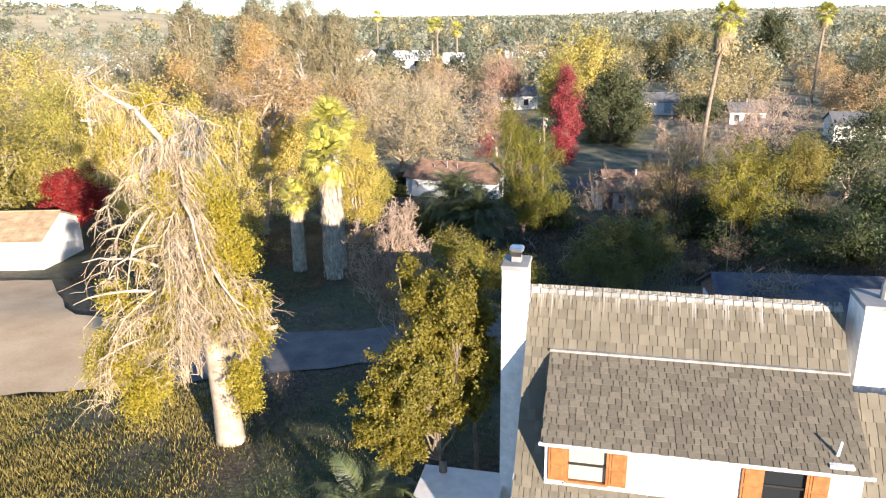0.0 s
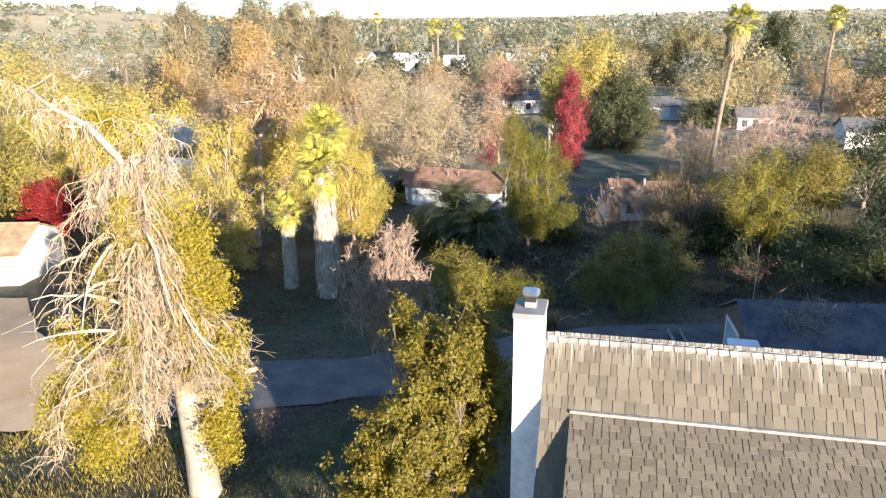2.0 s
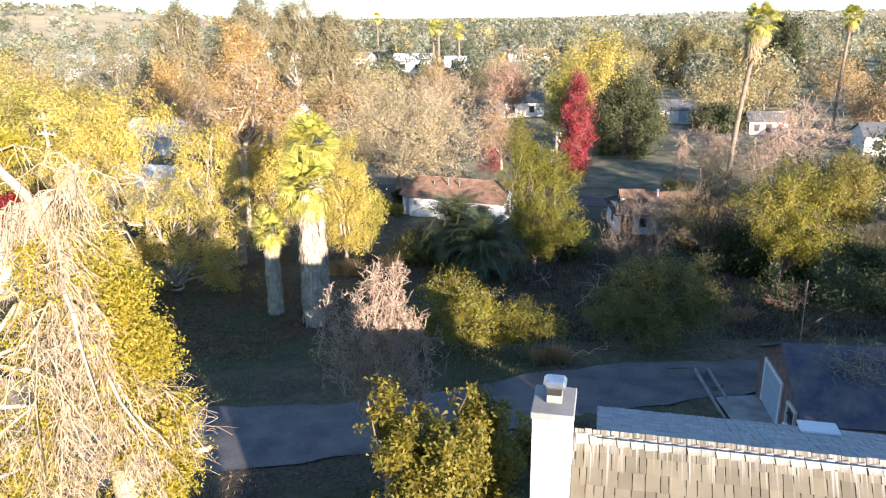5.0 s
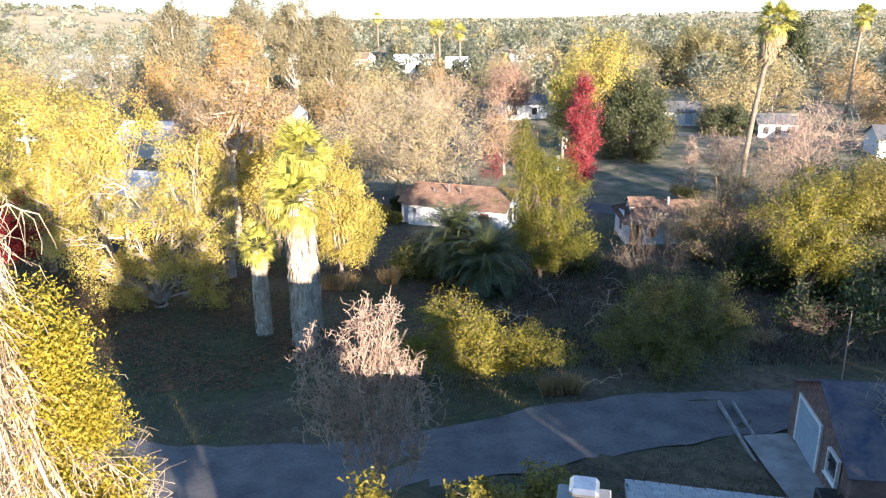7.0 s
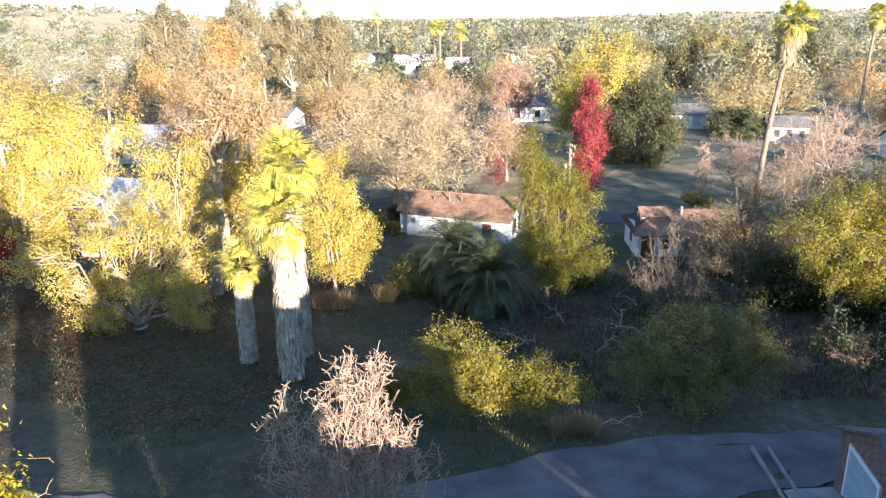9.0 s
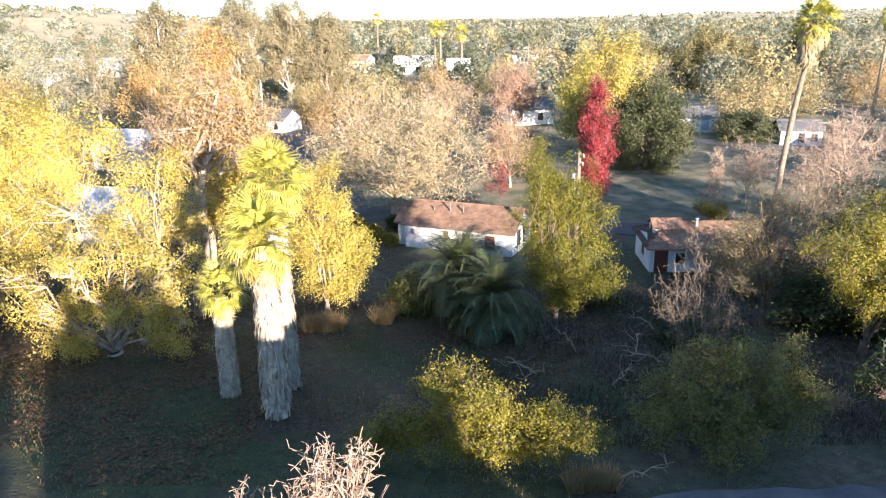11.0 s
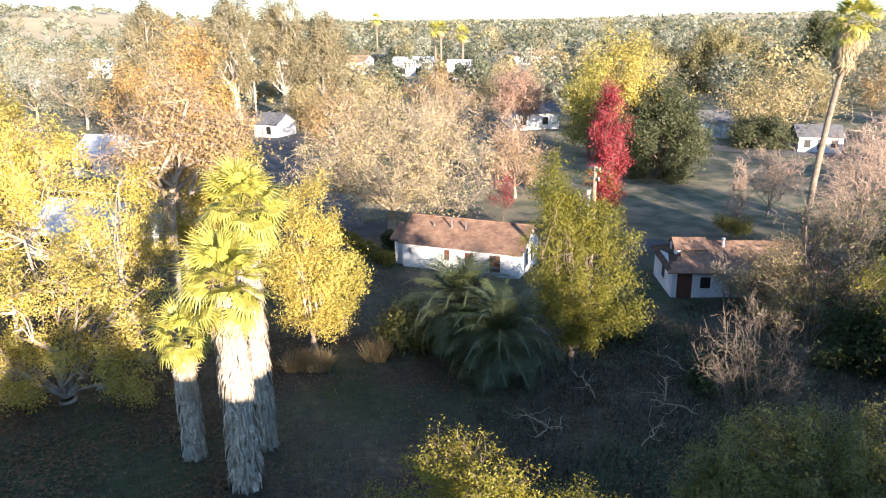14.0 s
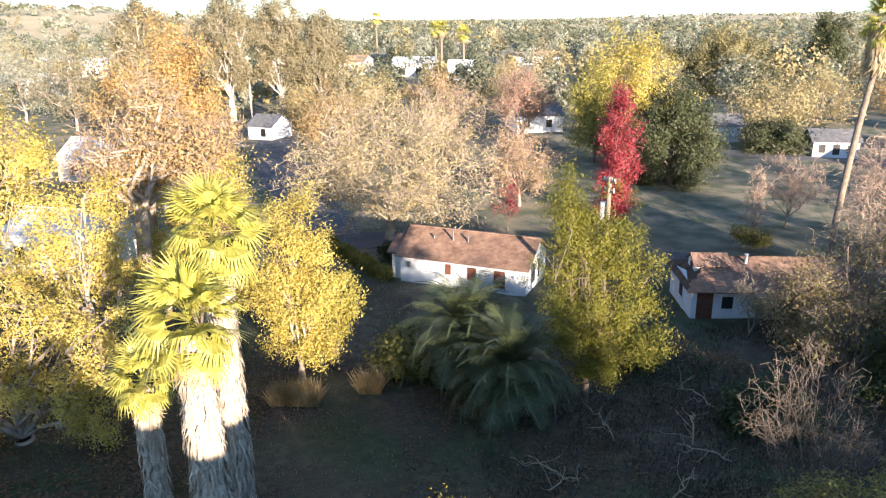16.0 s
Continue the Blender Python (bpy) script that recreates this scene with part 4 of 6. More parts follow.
cottage("far_cottage", pose(-26, 129.5, gz(-24, 129), 0, 0, -24), 3.9, 5.0, 2.0, 3.3, M["white"], M["greyroof"], "small white cottage under the gum trees", [(2.2, 0.5, 0.8, 1.1, M["dark"])], group="far cottages", course=0)
cottage("far_cottage", pose(-31.5, 76.5, gz(-28, 77), 0, 0, -20), 7.5, 6.0, 2.6, 4.2, M["white"], M["palewhite"], "white cottage with pale roof among yellow trees", [(1.5, 0.8, 0.9, 1.2, M["dark"])], group="far cottages", course=0)
cottage("far_cottage", pose(-41, 105, gz(-38, 105), 0, 0, -10), 6.5, 7.0, 2.6, 4.4, M["white"], M["palewhite"], "white cottage with pale roof behind bare trees", [(1.5, 0.8, 0.9, 1.2, M["dark"])], group="far cottages", course=0)
for k, (x, y, w, d, h, lab, rm) in enumerate(((-34, 246, 14, 16, 4.0, "low white shed on the far edge of town", "tanroof"), (-12, 243, 12, 14, 3.5, "low white shed on the far edge of town", "palewhite"), (4, 222, 7, 8, 3.4, "tall white shed on the far edge of town", "palewhite"),
                                           (-120, 250, 22, 14, 4, "long white shed on the far edge of town", "palewhite"), (-95, 190, 12, 9, 3.2, "white cottage among far trees", "palewhite"), (-70, 215, 10, 8, 3.2, "white cottage among far trees", "palewhite"), (30, 300, 16, 10, 3, "low tan shed on the far edge of town", "tanroof"),
                                           (150, 420, 18, 12, 4, "low tan shed on the far edge of town", "tanroof"), (-130, 170, 12, 9, 3.4, "white cottage among far trees", "palewhite"))):
    cottage("far_shed", pose(x, y, gz(x, y), 0, 0, -6), w, d, h, h + 1.6, M["white"], M[rm], lab, [(w * 0.2, 0.6, w * 0.15, h * 0.5, M["dark"]), (w * 0.6, 0.6, w * 0.15, h * 0.5, M["dark"])], group="far sheds", course=0)


# ---- palms ----
def fan_frond(name, stalk, reach, material, rng, droop=0.25, n=26):
    v, f = [], []

    def quad(a, b, wa, wb):
        a, b = np.array(a), np.array(b)
        d = b - a
        s = np.cross(d, [0, 0, 1.0])
        s = s / (np.linalg.norm(s) + 1e-9)
        k = len(v)
        v.extend([a - s * wa, a + s * wa, b + s * wb, b - s * wb])
        f.append((k, k + 1, k + 2, k + 3))

    quad((0, 0, 0), (stalk * 0.5, 0, stalk * 0.06), 0.03, 0.025)
    quad((stalk * 0.5, 0, stalk * 0.06), (stalk, 0, 0), 0.025, 0.02)
    for k in range(n):
        a = (k / (n - 1) - 0.5) * radians(250)
        r = reach * (0.72 + 0.28 * math.cos(a)) * rng.uniform(0.9, 1.05)
        d = np.array([math.cos(a), math.sin(a), 0.12 * math.cos(3 * a)])
        p = np.array([stalk, 0, 0]) + d * r * 0.55
        q = np.array([stalk, 0, 0]) + d * r
        q[2] -= droop * r * rng.uniform(0.5, 1.3)
        quad((stalk, 0, 0), p, 0.01, 0.045 * reach)
        quad(p, q, 0.045 * reach, 0.006)
    return raw(name, v, f, material)


def date_frond(name, length, material, rng):
    v, f = [], []
    t = np.linspace(0, 1, 13)
    spine = np.stack([length * np.sin(t * 1.35) / 1.0, 0 * t, length * (0.62 * t - 0.85 * t ** 2)], 1)
    for i in range(12):
        k = len(v)
        v.extend([spine[i] + [0, -0.025, 0], spine[i] + [0, 0.025, 0], spine[i + 1] + [0, 0.02, 0], spine[i + 1] + [0, -0.02, 0]])
        f.append((k, k + 1, k + 2, k + 3))
    for u in np.linspace(0.12, 1.0, 62):
        p = np.array([np.interp(u, t, spine[:, j]) for j in range(3)])
        d = np.array([np.interp(min(1, u + 0.04), t, spine[:, j]) for j in range(3)]) - p
        d = d / (np.linalg.norm(d) + 1e-6) if u < 0.97 else np.array([0.7, 0, -0.7])
        for s in (-1, 1):
            ln = length * 0.2 * math.sin(min(1, u * 1.15 + 0.1) * math.pi) ** 0.5 + 0.08
            q = p + (d * 0.55 + np.array([0, s * 0.8, 0.15 - 0.3 * rng.random()])) * ln
            q[2] -= 0.2 * ln
            k = len(v)
            v.extend([p, p + d * 0.035, q + d * 0.012, q])
            f.append((k, k + 1, k + 2, k + 3))
    return raw(name, v, f, material)


def skirt_mesh(name, rng, z0, z1, r0, r1, n, material, length=0.9):
    """Hanging dead fronds round a palm trunk."""
    z = z0 + 0.2 + (z1 - z0 - 0.2) * rng.random(n)
    a = rng.uniform(0, math.tau, n)
    r = np.interp(z, [z0, z1], [r0, r1]) * rng.uniform(0.7, 1.15, n)
    out = np.stack([np.cos(a), np.sin(a), 0 * a], 1)
    side = np.stack([-np.sin(a), np.cos(a), 0 * a], 1)
    ln = length * rng.uniform(0.5, 1.1, n)
    top = out * (r * 0.8)[:, None] + np.stack([0 * z, 0 * z, z], 1)
    mid = out * (r * 1.08)[:, None] + np.stack([0 * z, 0 * z, z - ln * 0.5], 1)
    end = out * (r * rng.uniform(0.95, 1.15, n))[:, None] + np.stack([0 * z, 0 * z, np.maximum(z - ln, 0.02)], 1) + side * rng.normal(size=(n, 1)) * 0.13
    w = rng.uniform(0.02, 0.06, (n, 1))
    v = np.stack([top - side * w, top + side * w, mid + side * w, mid - side * w, end + side * w * 0.3, end - side * w * 0.3], 1).reshape(-1, 3)
    k = np.arange(n)[:, None] * 6
    f = np.concatenate([k + [[0, 1, 2, 3]], k + [[3, 2, 4, 5]]])
    return raw(name, v, f, material)


def fan_palm(x, y, z_top, label, trunk_r=0.3, skirt=(0.0, 1.0), skirt_r=0.55, fronds=34, stalk=0.9, reach=1.0, group="fan palms", seed=1, lean=(0, 0), dead=10, meshes=None):
    rng = np.random.default_rng(seed)
    z0 = gz(x, y)
    h = z_top - z0
    root = thing("fan_palm", pose(x, y, z0), label, "palm", group)
    t = np.linspace(0, 1, 9)
    line = [(lean[0] * u * u, lean[1] * u * u, h * u - 0.15) for u in t]
    part("trunk", tube(line, [trunk_r * (1.25 - 0.35 * u) for u in t], 12), M["palmbark"], root)
    if skirt:
        put("skirt", skirt_mesh("skirt", rng, h * skirt[0], h * skirt[1], skirt_r, skirt_r * 0.85, int(2100 * (skirt[1] - skirt[0]) * h / 7), M["skirt"] if skirt[0] < 0.5 else M["dryfrond"]), root, "shaggy skirt of hanging dead fronds", m=Matrix.Translation((lean[0] * 0.7, lean[1] * 0.7, 0)))
    kinds = meshes or [fan_frond("frond", stalk * s, reach, M["fan"], rng, d) for s, d in ((1, 0.2), (1.15, 0.35), (0.9, 0.5))]
    for k in range(fronds):
        u = (k + 0.5) / fronds
        tilt = 78 - 135 * u ** 1.1 + rng.normal() * 8
        m = Matrix.Translation(line[-1]) @ pose(0, 0, 0.1 + 0.3 * (1 - u), 0, 0, k * 137.5 + rng.normal() * 10) @ pose(0, 0, 0, rng.normal() * 12, -tilt, 0)
        put("frond", kinds[k % 3], root, m=m)
    if dead:
        dry = fan_frond("dead_frond", stalk, reach * 0.9, M["dryfrond"], rng, 0.7)
        for k in range(dead):
            m = Matrix.Translation(line[-1]) @ pose(0, 0, -0.1, 0, 0, k * 137.5 + 40) @ pose(0, 0, 0, rng.normal() * 10, 62 + rng.normal() * 12, 0)
            put("dead_frond", dry, root, m=m)
    return root


def date_palm(x, y, z_crown, label, fronds=52, length=3.2, seed=1, name="date_palm", group="date palms", trunk_r=0.35):
    rng = np.random.default_rng(seed)
    z0 = gz(x, y)
    h = z_crown - z0
    root = thing(name, pose(x, y, z0), label, "palm", group)
    part("trunk", tube([(0, 0, -0.2), (0, 0, h * 0.5), (0, 0, h)], [trunk_r, trunk_r * 0.95, trunk_r * 1.1], 10), M["palmbark"], root)
    kinds = [date_frond("frond", length * s, M["date"], rng) for s in (0.85, 1.0, 1.1)]
    for k in range(fronds):
        u = (k + 0.5) / fronds
        m = pose(0, 0, h + 0.15 * (1 - u), 0, 0, k * 137.5 + rng.normal() * 8) @ pose(0, 0, 0, rng.normal() * 14, -(66 - 122 * u + rng.normal() * 8), 0)
        put("frond", kinds[k % 3], root, m=m)
    return root


fan_palm(-6.4, 43.7, 9.35, "tall fan palm with bright crown and shaggy pale skirt", 0.22, (0.03, 0.97), 0.54, 36, 0.9, 0.92, seed=2, lean=(-0.1, 0))
fan_palm(-6.5, 46.6, 11.05, "tall fan palm with bright crown and shaggy pale skirt", 0.22, (0.03, 0.97), 0.46, 36, 0.9, 0.92, seed=3)
fan_palm(-9.0, 45.9, 6.45, "short fan palm with a narrow brown skirt", 0.17, (0.03, 0.97), 0.4, 24, 0.62, 0.68, seed=4, dead=8)
fan_palm(26.7, 71.5, 16.9, "very tall thin fan palm with drooping dry fronds", 0.19, (0.84, 1.0), 0.7, 26, 0.95, 1.0, seed=5, lean=(1.5, 0), dead=34, group="tall thin palms")
fan_palm(62.4, 120.5, 16.9, "very tall thin fan palm with drooping dry fronds", 0.2, (0.9, 1.0), 0.6, 34, 1.0, 1.0, seed=6, lean=(0.6, 0), dead=18, group="tall thin palms")
for k, (px, py, pz) in enumerate(((2.5, 232, 14.5), (8.5, 232, 13), (-20, 300, 17), (1.0, 243, 14))):
    fan_palm(px, py, pz, "far tall fan palm above the trees", 0.3, None, 0.7, 26, 1.3, 1.3, seed=20 + k, dead=8, group="far palms")
date_palm(1.6, 56.2, 3.5, "dark green date palm with arching fronds", 84, 3.2, 7)
date_palm(3.4, 53.6, 2.8, "dark green date palm with arching fronds", 84, 3.2, 8)
date_palm(-2.3, 17.2, 4.1, "low palm with yellow-green arching fronds", 22, 1.9, 9, "small_palm", "", 0.14)


# ---- the dying cypress ----
def dying_cypress():
    rng = np.random.default_rng(31)
    x, y = -7.65, 22.9
    z0 = gz(x, y)
    root = thing("dying_cypress", pose(x, y, z0), "half-dead cypress with pale trunk, hanging grey twigs, yellow-green sprays", "tree")
    o = np.array([x, y, z0])

    def lay(pts, radii, out):
        for i in range(len(pts) - 1):
            out.append((*(np.array(pts[i]) - o), *(np.array(pts[i + 1]) - o), radii[i], radii[i + 1]))

    trunk = []
    stem = [(-7.65, 22.9, z0 - 0.3), (-7.66, 22.75, 4.6), (-7.7, 22.5, 6.4), (-7.78, 22.2, 9.0), (-7.93, 21.8, 11.5), (-8.06, 21.4, 13.4), (-8.15, 21.1, 14.4)]
    lay(stem, [0.55, 0.45, 0.37, 0.28, 0.19, 0.12, 0.09], trunk)
    limbs = [[(-8.15, 21.1, 14.4), (-8.7, 20.8, 15.3), (-9.3, 20.5, 15.75), (-9.75, 20.3, 16.25)], [(-8.06, 21.4, 13.4), (-7.8, 21.1, 14.3), (-7.1, 20.9, 14.5), (-6.9, 20.8, 15.0)],
             [(-7.8, 22.2, 9.0), (-8.6, 21.7, 12.0), (-8.95, 21.4, 13.3), (-8.5, 21.3, 14.1), (-8.1, 21.2, 14.2)], [(-7.7, 22.5, 6.6), (-6.6, 22.2, 7.2), (-5.9, 22.1, 7.75), (-5.4, 22.0, 7.9)]]
    for li in limbs:
        lay(li, list(np.linspace(0.15 if li in limbs[2:] else 0.1, 0.07 if li in limbs[2:] else 0.025, len(li))), trunk)
    for z1, dx, up, dn in ((8.8, -3.6, 1.2, 0.6), (9.6, -2.9, 1.4, 0.2), (8.0, -3.9, 0.3, 1.4), (10.6, -2.2, 1.2, 1.6), (9.3, 2.1, 0.7, 1.3), (10.4, 1.7, 0.8, 2.2), (12.2, -1.5, 0.6, 2.8), (12.4, 1.2, 0.9, 3.2)):
        u = np.linspace(0, 1, 8)
        px, py = (np.interp(z1, [q[2] for q in stem], [q[k] for q in stem]) for k in (0, 1))
        arc = [(px + dx * w, py - 1.5 * math.sin(w * 1.6), z1 + up * math.sin(min(w * 1.7, math.pi)) - dn * w * w) for w in u]
        lay(np.array(arc) + rng.normal(size=(8, 3)) * 0.05 * u[:, None], np.linspace(0.08, 0.014, 8), trunk)
    put("trunk", raw("trunk", *tubes(trunk, 9), M["palebark"], True), root, "pale stripped trunk with broken limbs")
    thick, fine, sprays = [], [], []
    for _ in range(78):
        zz = 7.4 + 6.9 * rng.beta(1.3, 1.25)
        p = np.array([np.interp(zz, [q[2] for q in stem], [q[k] for q in stem]) for k in (0, 1)] + [zz])
        a = rng.uniform(0, math.tau)
        reach = np.interp(zz, [7, 9, 11, 12.5, 14.3], [3.4, 3.9, 3.6, 2.8, 1.3]) * rng.uniform(0.3, 1.0) * (0.6 if math.cos(a) > 0.2 else 1.05)
        drop = min(rng.uniform(1.5, 5.0), zz - 6.2)
        t = np.linspace(0, 1, 9)[:, None]
        br = p + np.array([[math.cos(a), math.sin(a) * 0.8, 0]]) * reach * (1 - (1 - t) ** 2) + np.array([[0, 0, 1.0]]) * (rng.uniform(0.3, 1.1) * t - drop * t ** 1.9)
        br = br + rng.normal(size=br.shape) * 0.05 * t
        lay(br, np.linspace(0.028, 0.009, 9), thick)
        live = rng.random() < (0.16 if (br[-1][2] < 8.0 or br[-1][0] > -7.0) else 0.05)
        for _ in range(31):
            s = br[rng.integers(2, 9)]
            ln = rng.uniform(0.35, 1.5)
            d = np.array([math.cos(a), math.sin(a), 0]) * rng.uniform(-0.1, 0.5) + rng.normal(size=3) * [0.3, 0.3, 0.1]
            e = s + d * ln + [0, 0, -ln * rng.uniform(0.3, 1.0)]
            e[2] = max(e[2], (7.5 if e[0] > -8.3 else 6.2) + rng.uniform(0, 0.9))
            tw = curve(rng, s, e, 3, 0.06, 0.12 * ln)
            lay(tw, np.linspace(0.012, 0.006, 4), fine)
            for _ in range(2):
                j = tw[rng.integers(1, 4)]
                e2 = j + rng.normal(size=3) * [0.22, 0.22, 0.15] + [0, 0, -0.2]
                lay([j, (j + e2) / 2 + rng.normal(size=3) * 0.04, e2], [0.008, 0.006, 0.005], fine)
            if live:
                sprays.extend(list(tw[1:] - o))
    for li in limbs[:3]:
        for _ in range(20):
            k = rng.integers(1, len(li))
            p = np.array(li[k]) + rng.normal(size=3) * 0.05
            q = p + rng.normal(size=3) * [0.5, 0.5, 0.25]
            br = curve(rng, p, q, 4, 0.08, 0.1)
            lay(br, np.linspace(0.02, 0.01, 5), thick)
            for _ in range(7):
                s = br[rng.integers(1, 5)]
                ln = rng.uniform(0.3, 1.0)
                lay(curve(rng, s, s + rng.normal(size=3) * [0.2, 0.2, 0.1] + [0, 0, -ln], 3, 0.08), np.linspace(0.01, 0.005, 4), fine)
    put("limb_work", raw("limb_work", *tubes(thick, 5), M["deadwood"]), root)
    put("twig_curtain", raw("twig_curtain", *tubes(fine, 3), M["deadwood"]), root, "tangle of hanging bare twigs")
    for bx, bz, r in ((-6.5, 10.3, 0.7), (-6.2, 8.9, 0.7), (-6.6, 6.3, 0.7), (-10.4, 7.2, 0.9), (-11.2, 7.2, 0.6), (-9.6, 6.0, 0.9), (-9.2, 8.0, 0.6), (-7.4, 12.5, 0.8), (-7.2, 9.6, 0.7), (-8.9, 15.2, 0.4), (-6.9, 11.3, 0.6), (-10.6, 9.2, 0.5),
                      (-6.1, 7.6, 0.7), (-10.8, 6.4, 0.8), (-10.2, 5.4, 0.8), (-8.3, 11.6, 0.5), (-6.5, 5.4, 0.6), (-6.4, 10.8, 0.7), (-6.7, 8.1, 0.7), (-6.7, 12.0, 0.6)):
        c = np.array([bx, 21.8, bz]) - o
        sprays.extend(list(c + rng.normal(size=(170, 3)) * [r * 0.36, r * 0.55, r * 0.36]))
    at = np.repeat(np.array(sprays), 22, 0)
    at = at + rng.normal(size=at.shape) * 0.1
    put("crown", raw("crown", *blades(rng, at, 0.085, 0.5, hang=0.6), M["l_cyp"]), root, "remaining yellow-green foliage sprays")


dying_cypress()

# ---- trees and shrubs near the drive ----
tree("leafy_tree", 0.2, 17.9, [(-0.6, 17.9, 10.9, 0.50, 0.50, 0.42), (0.3, 17.4, 10.7, 0.44, 0.44, 0.37), (-0.8, 17.3, 9.5, 0.60, 0.60, 0.51), (0.1, 17.7, 9.8, 0.63, 0.63, 0.53), (-1.2, 17.3, 8.5, 0.68, 0.68, 0.58), (-0.3, 17.2, 8.7, 0.71, 0.71, 0.60), (0.7, 18.0, 8.8, 0.64, 0.64, 0.55), (-1.8, 17.5, 7.3, 0.67, 0.67, 0.57), (-1.0, 17.2, 7.2, 0.76, 0.76, 0.65), (0.1, 17.6, 7.4, 0.76, 0.76, 0.65), (1.0, 17.9, 7.5, 0.60, 0.60, 0.51), (-2.0, 17.7, 6.4, 0.49, 0.49, 0.42), (-1.2, 17.5, 6.0, 0.69, 0.69, 0.59)],
     "leafy golden-green tree beside the white chimney, in round puffs", M["l_leafy"], radius=0.16, n2=19, n3=10, twig=0.2, per=16, size=0.092, loose=0.07, seed=41, hang=0.5, aspect=0.6)
tree("leafy_shrub", 1.1, 18.9, [(0.9, 18.5, 10.8, 0.37, 0.37, 0.32), (0.8, 18.8, 10.0, 0.43, 0.43, 0.37), (1.2, 18.6, 9.7, 0.36, 0.36, 0.31), (0.9, 18.3, 8.9, 0.50, 0.50, 0.42), (1.1, 18.3, 8.2, 0.46, 0.46, 0.39), (0.7, 18.7, 8.0, 0.46, 0.46, 0.39)],
     "golden-green leafy shrub between the tree and the chimney", M["l_leafy"], radius=0.08, n2=17, n3=9, twig=0.2, per=15, size=0.09, loose=0.075, category="shrub", seed=141, hang=0.4)
tree("bare_tree", -1.5, 26.7, [(-1.7, 26.8, 10.6, 0.18, 0.18, 0.15), (-1.7, 26.6, 10.2, 0.21, 0.21, 0.18), (-1.1, 26.7, 10.6, 0.18, 0.18, 0.15), (-1.0, 26.7, 10.1, 0.21, 0.21, 0.18), (-3.0, 26.6, 9.9, 0.11, 0.11, 0.10), (-2.2, 26.6, 9.4, 0.36, 0.36, 0.30), (-1.4, 26.7, 9.4, 0.37, 0.37, 0.31), (-0.7, 26.5, 9.3, 0.34, 0.34, 0.29), (-2.7, 26.7, 9.0, 0.38, 0.38, 0.32), (-1.8, 26.4, 8.8, 0.52, 0.52, 0.44), (-1.0, 26.5, 8.6, 0.49, 0.49, 0.42), (-0.3, 26.6, 8.5, 0.35, 0.35, 0.30), (-3.1, 26.4, 8.1, 0.54, 0.54, 0.46), (-2.2, 26.6, 7.6, 0.69, 0.69, 0.59), (-1.2, 26.3, 7.5, 0.69, 0.69, 0.58), (-0.2, 26.6, 7.3, 0.63, 0.63, 0.53)],
     "bare tree with dense pinkish-brown twigs beside the drive", None, M["twig"], radius=0.1, n2=11, n3=9, twig=0.3, n4=3, seed=42, fork=0.2, thinnest=0.008, bend=0.05, rise=0.1)
tree("shrub", 2.0, 39.2, [(0.1, 39.8, 4.9, 1.0, 1.0, 0.9), (1.4, 39.4, 5.3, 0.9, 0.9, 0.9), (2.4, 39.0, 4.6, 1.1, 1.0, 0.9), (0.6, 38.8, 3.7, 1.2, 1.0, 0.9), (2.0, 38.4, 3.4, 1.2, 1.0, 0.8), (3.7, 38.6, 4.0, 0.9, 0.9, 0.8), (4.8, 38.5, 4.1, 0.9, 0.9, 0.8), (5.5, 38.5, 3.6, 0.7, 0.8, 0.6), (3.6, 38.1, 3.2, 1.2, 0.8, 0.7), (-0.6, 39.2, 3.6, 0.9, 0.9, 0.9), (-1.5, 39.3, 3.5, 0.8, 0.8, 0.8), (-2.2, 39.1, 3.0, 0.7, 0.7, 0.6)],
     "wide sprawling yellow-green shrub above the drive", M["l_bush"], radius=0.1, n2=13, n3=9, twig=0.45, per=15, size=0.085, loose=0.14, category="shrub", seed=43, fork=0.05)
tree("shrub", 11.2, 40.2, [(8.6, 40.4, 4.2, 1.0, 1.0, 0.9), (9.9, 40.3, 5.2, 1.1, 1.0, 0.9), (11.3, 40.2, 5.8, 1.1, 1.0, 0.8), (12.7, 40.1, 5.5, 1.1, 1.0, 0.9), (13.8, 40.0, 4.7, 0.9, 0.9, 0.9), (9.6, 39.6, 3.6, 1.2, 1.0, 0.9), (11.4, 39.4, 4.2, 1.3, 1.0, 1.0), (13.0, 39.4, 3.8, 1.2, 1.0, 0.9), (11.0, 39.0, 3.2, 1.4, 1.0, 0.7), (8.2, 40.0, 3.3, 0.8, 0.9, 0.8)],
     "round dark olive shrub with sunlit top", M["l_olive"], radius=0.1, n2=14, n3=9, twig=0.5, per=15, size=0.09, loose=0.15, category="shrub", seed=44, fork=0.05)
tree("spreading_tree", 21.6, 49.5, [(19.9, 49.8, 6.6, 1.7, 1.6, 1.5), (21.4, 49.4, 7.8, 1.7, 1.6, 1.3), (23.0, 49.2, 7.4, 1.7, 1.6, 1.4), (22.4, 48.6, 5.6, 1.9, 1.5, 1.4), (20.6, 49.0, 4.6, 1.6, 1.4, 1.2), (23.4, 48.6, 4.2, 1.6, 1.4, 1.2)],
     "broad gold-olive evergreen tree, sunlit above a dark base", M["l_bush"], radius=0.3, n2=15, n3=9, twig=0.6, per=15, size=0.11, loose=0.18, seed=45, fork=0.2, hang=0.4)
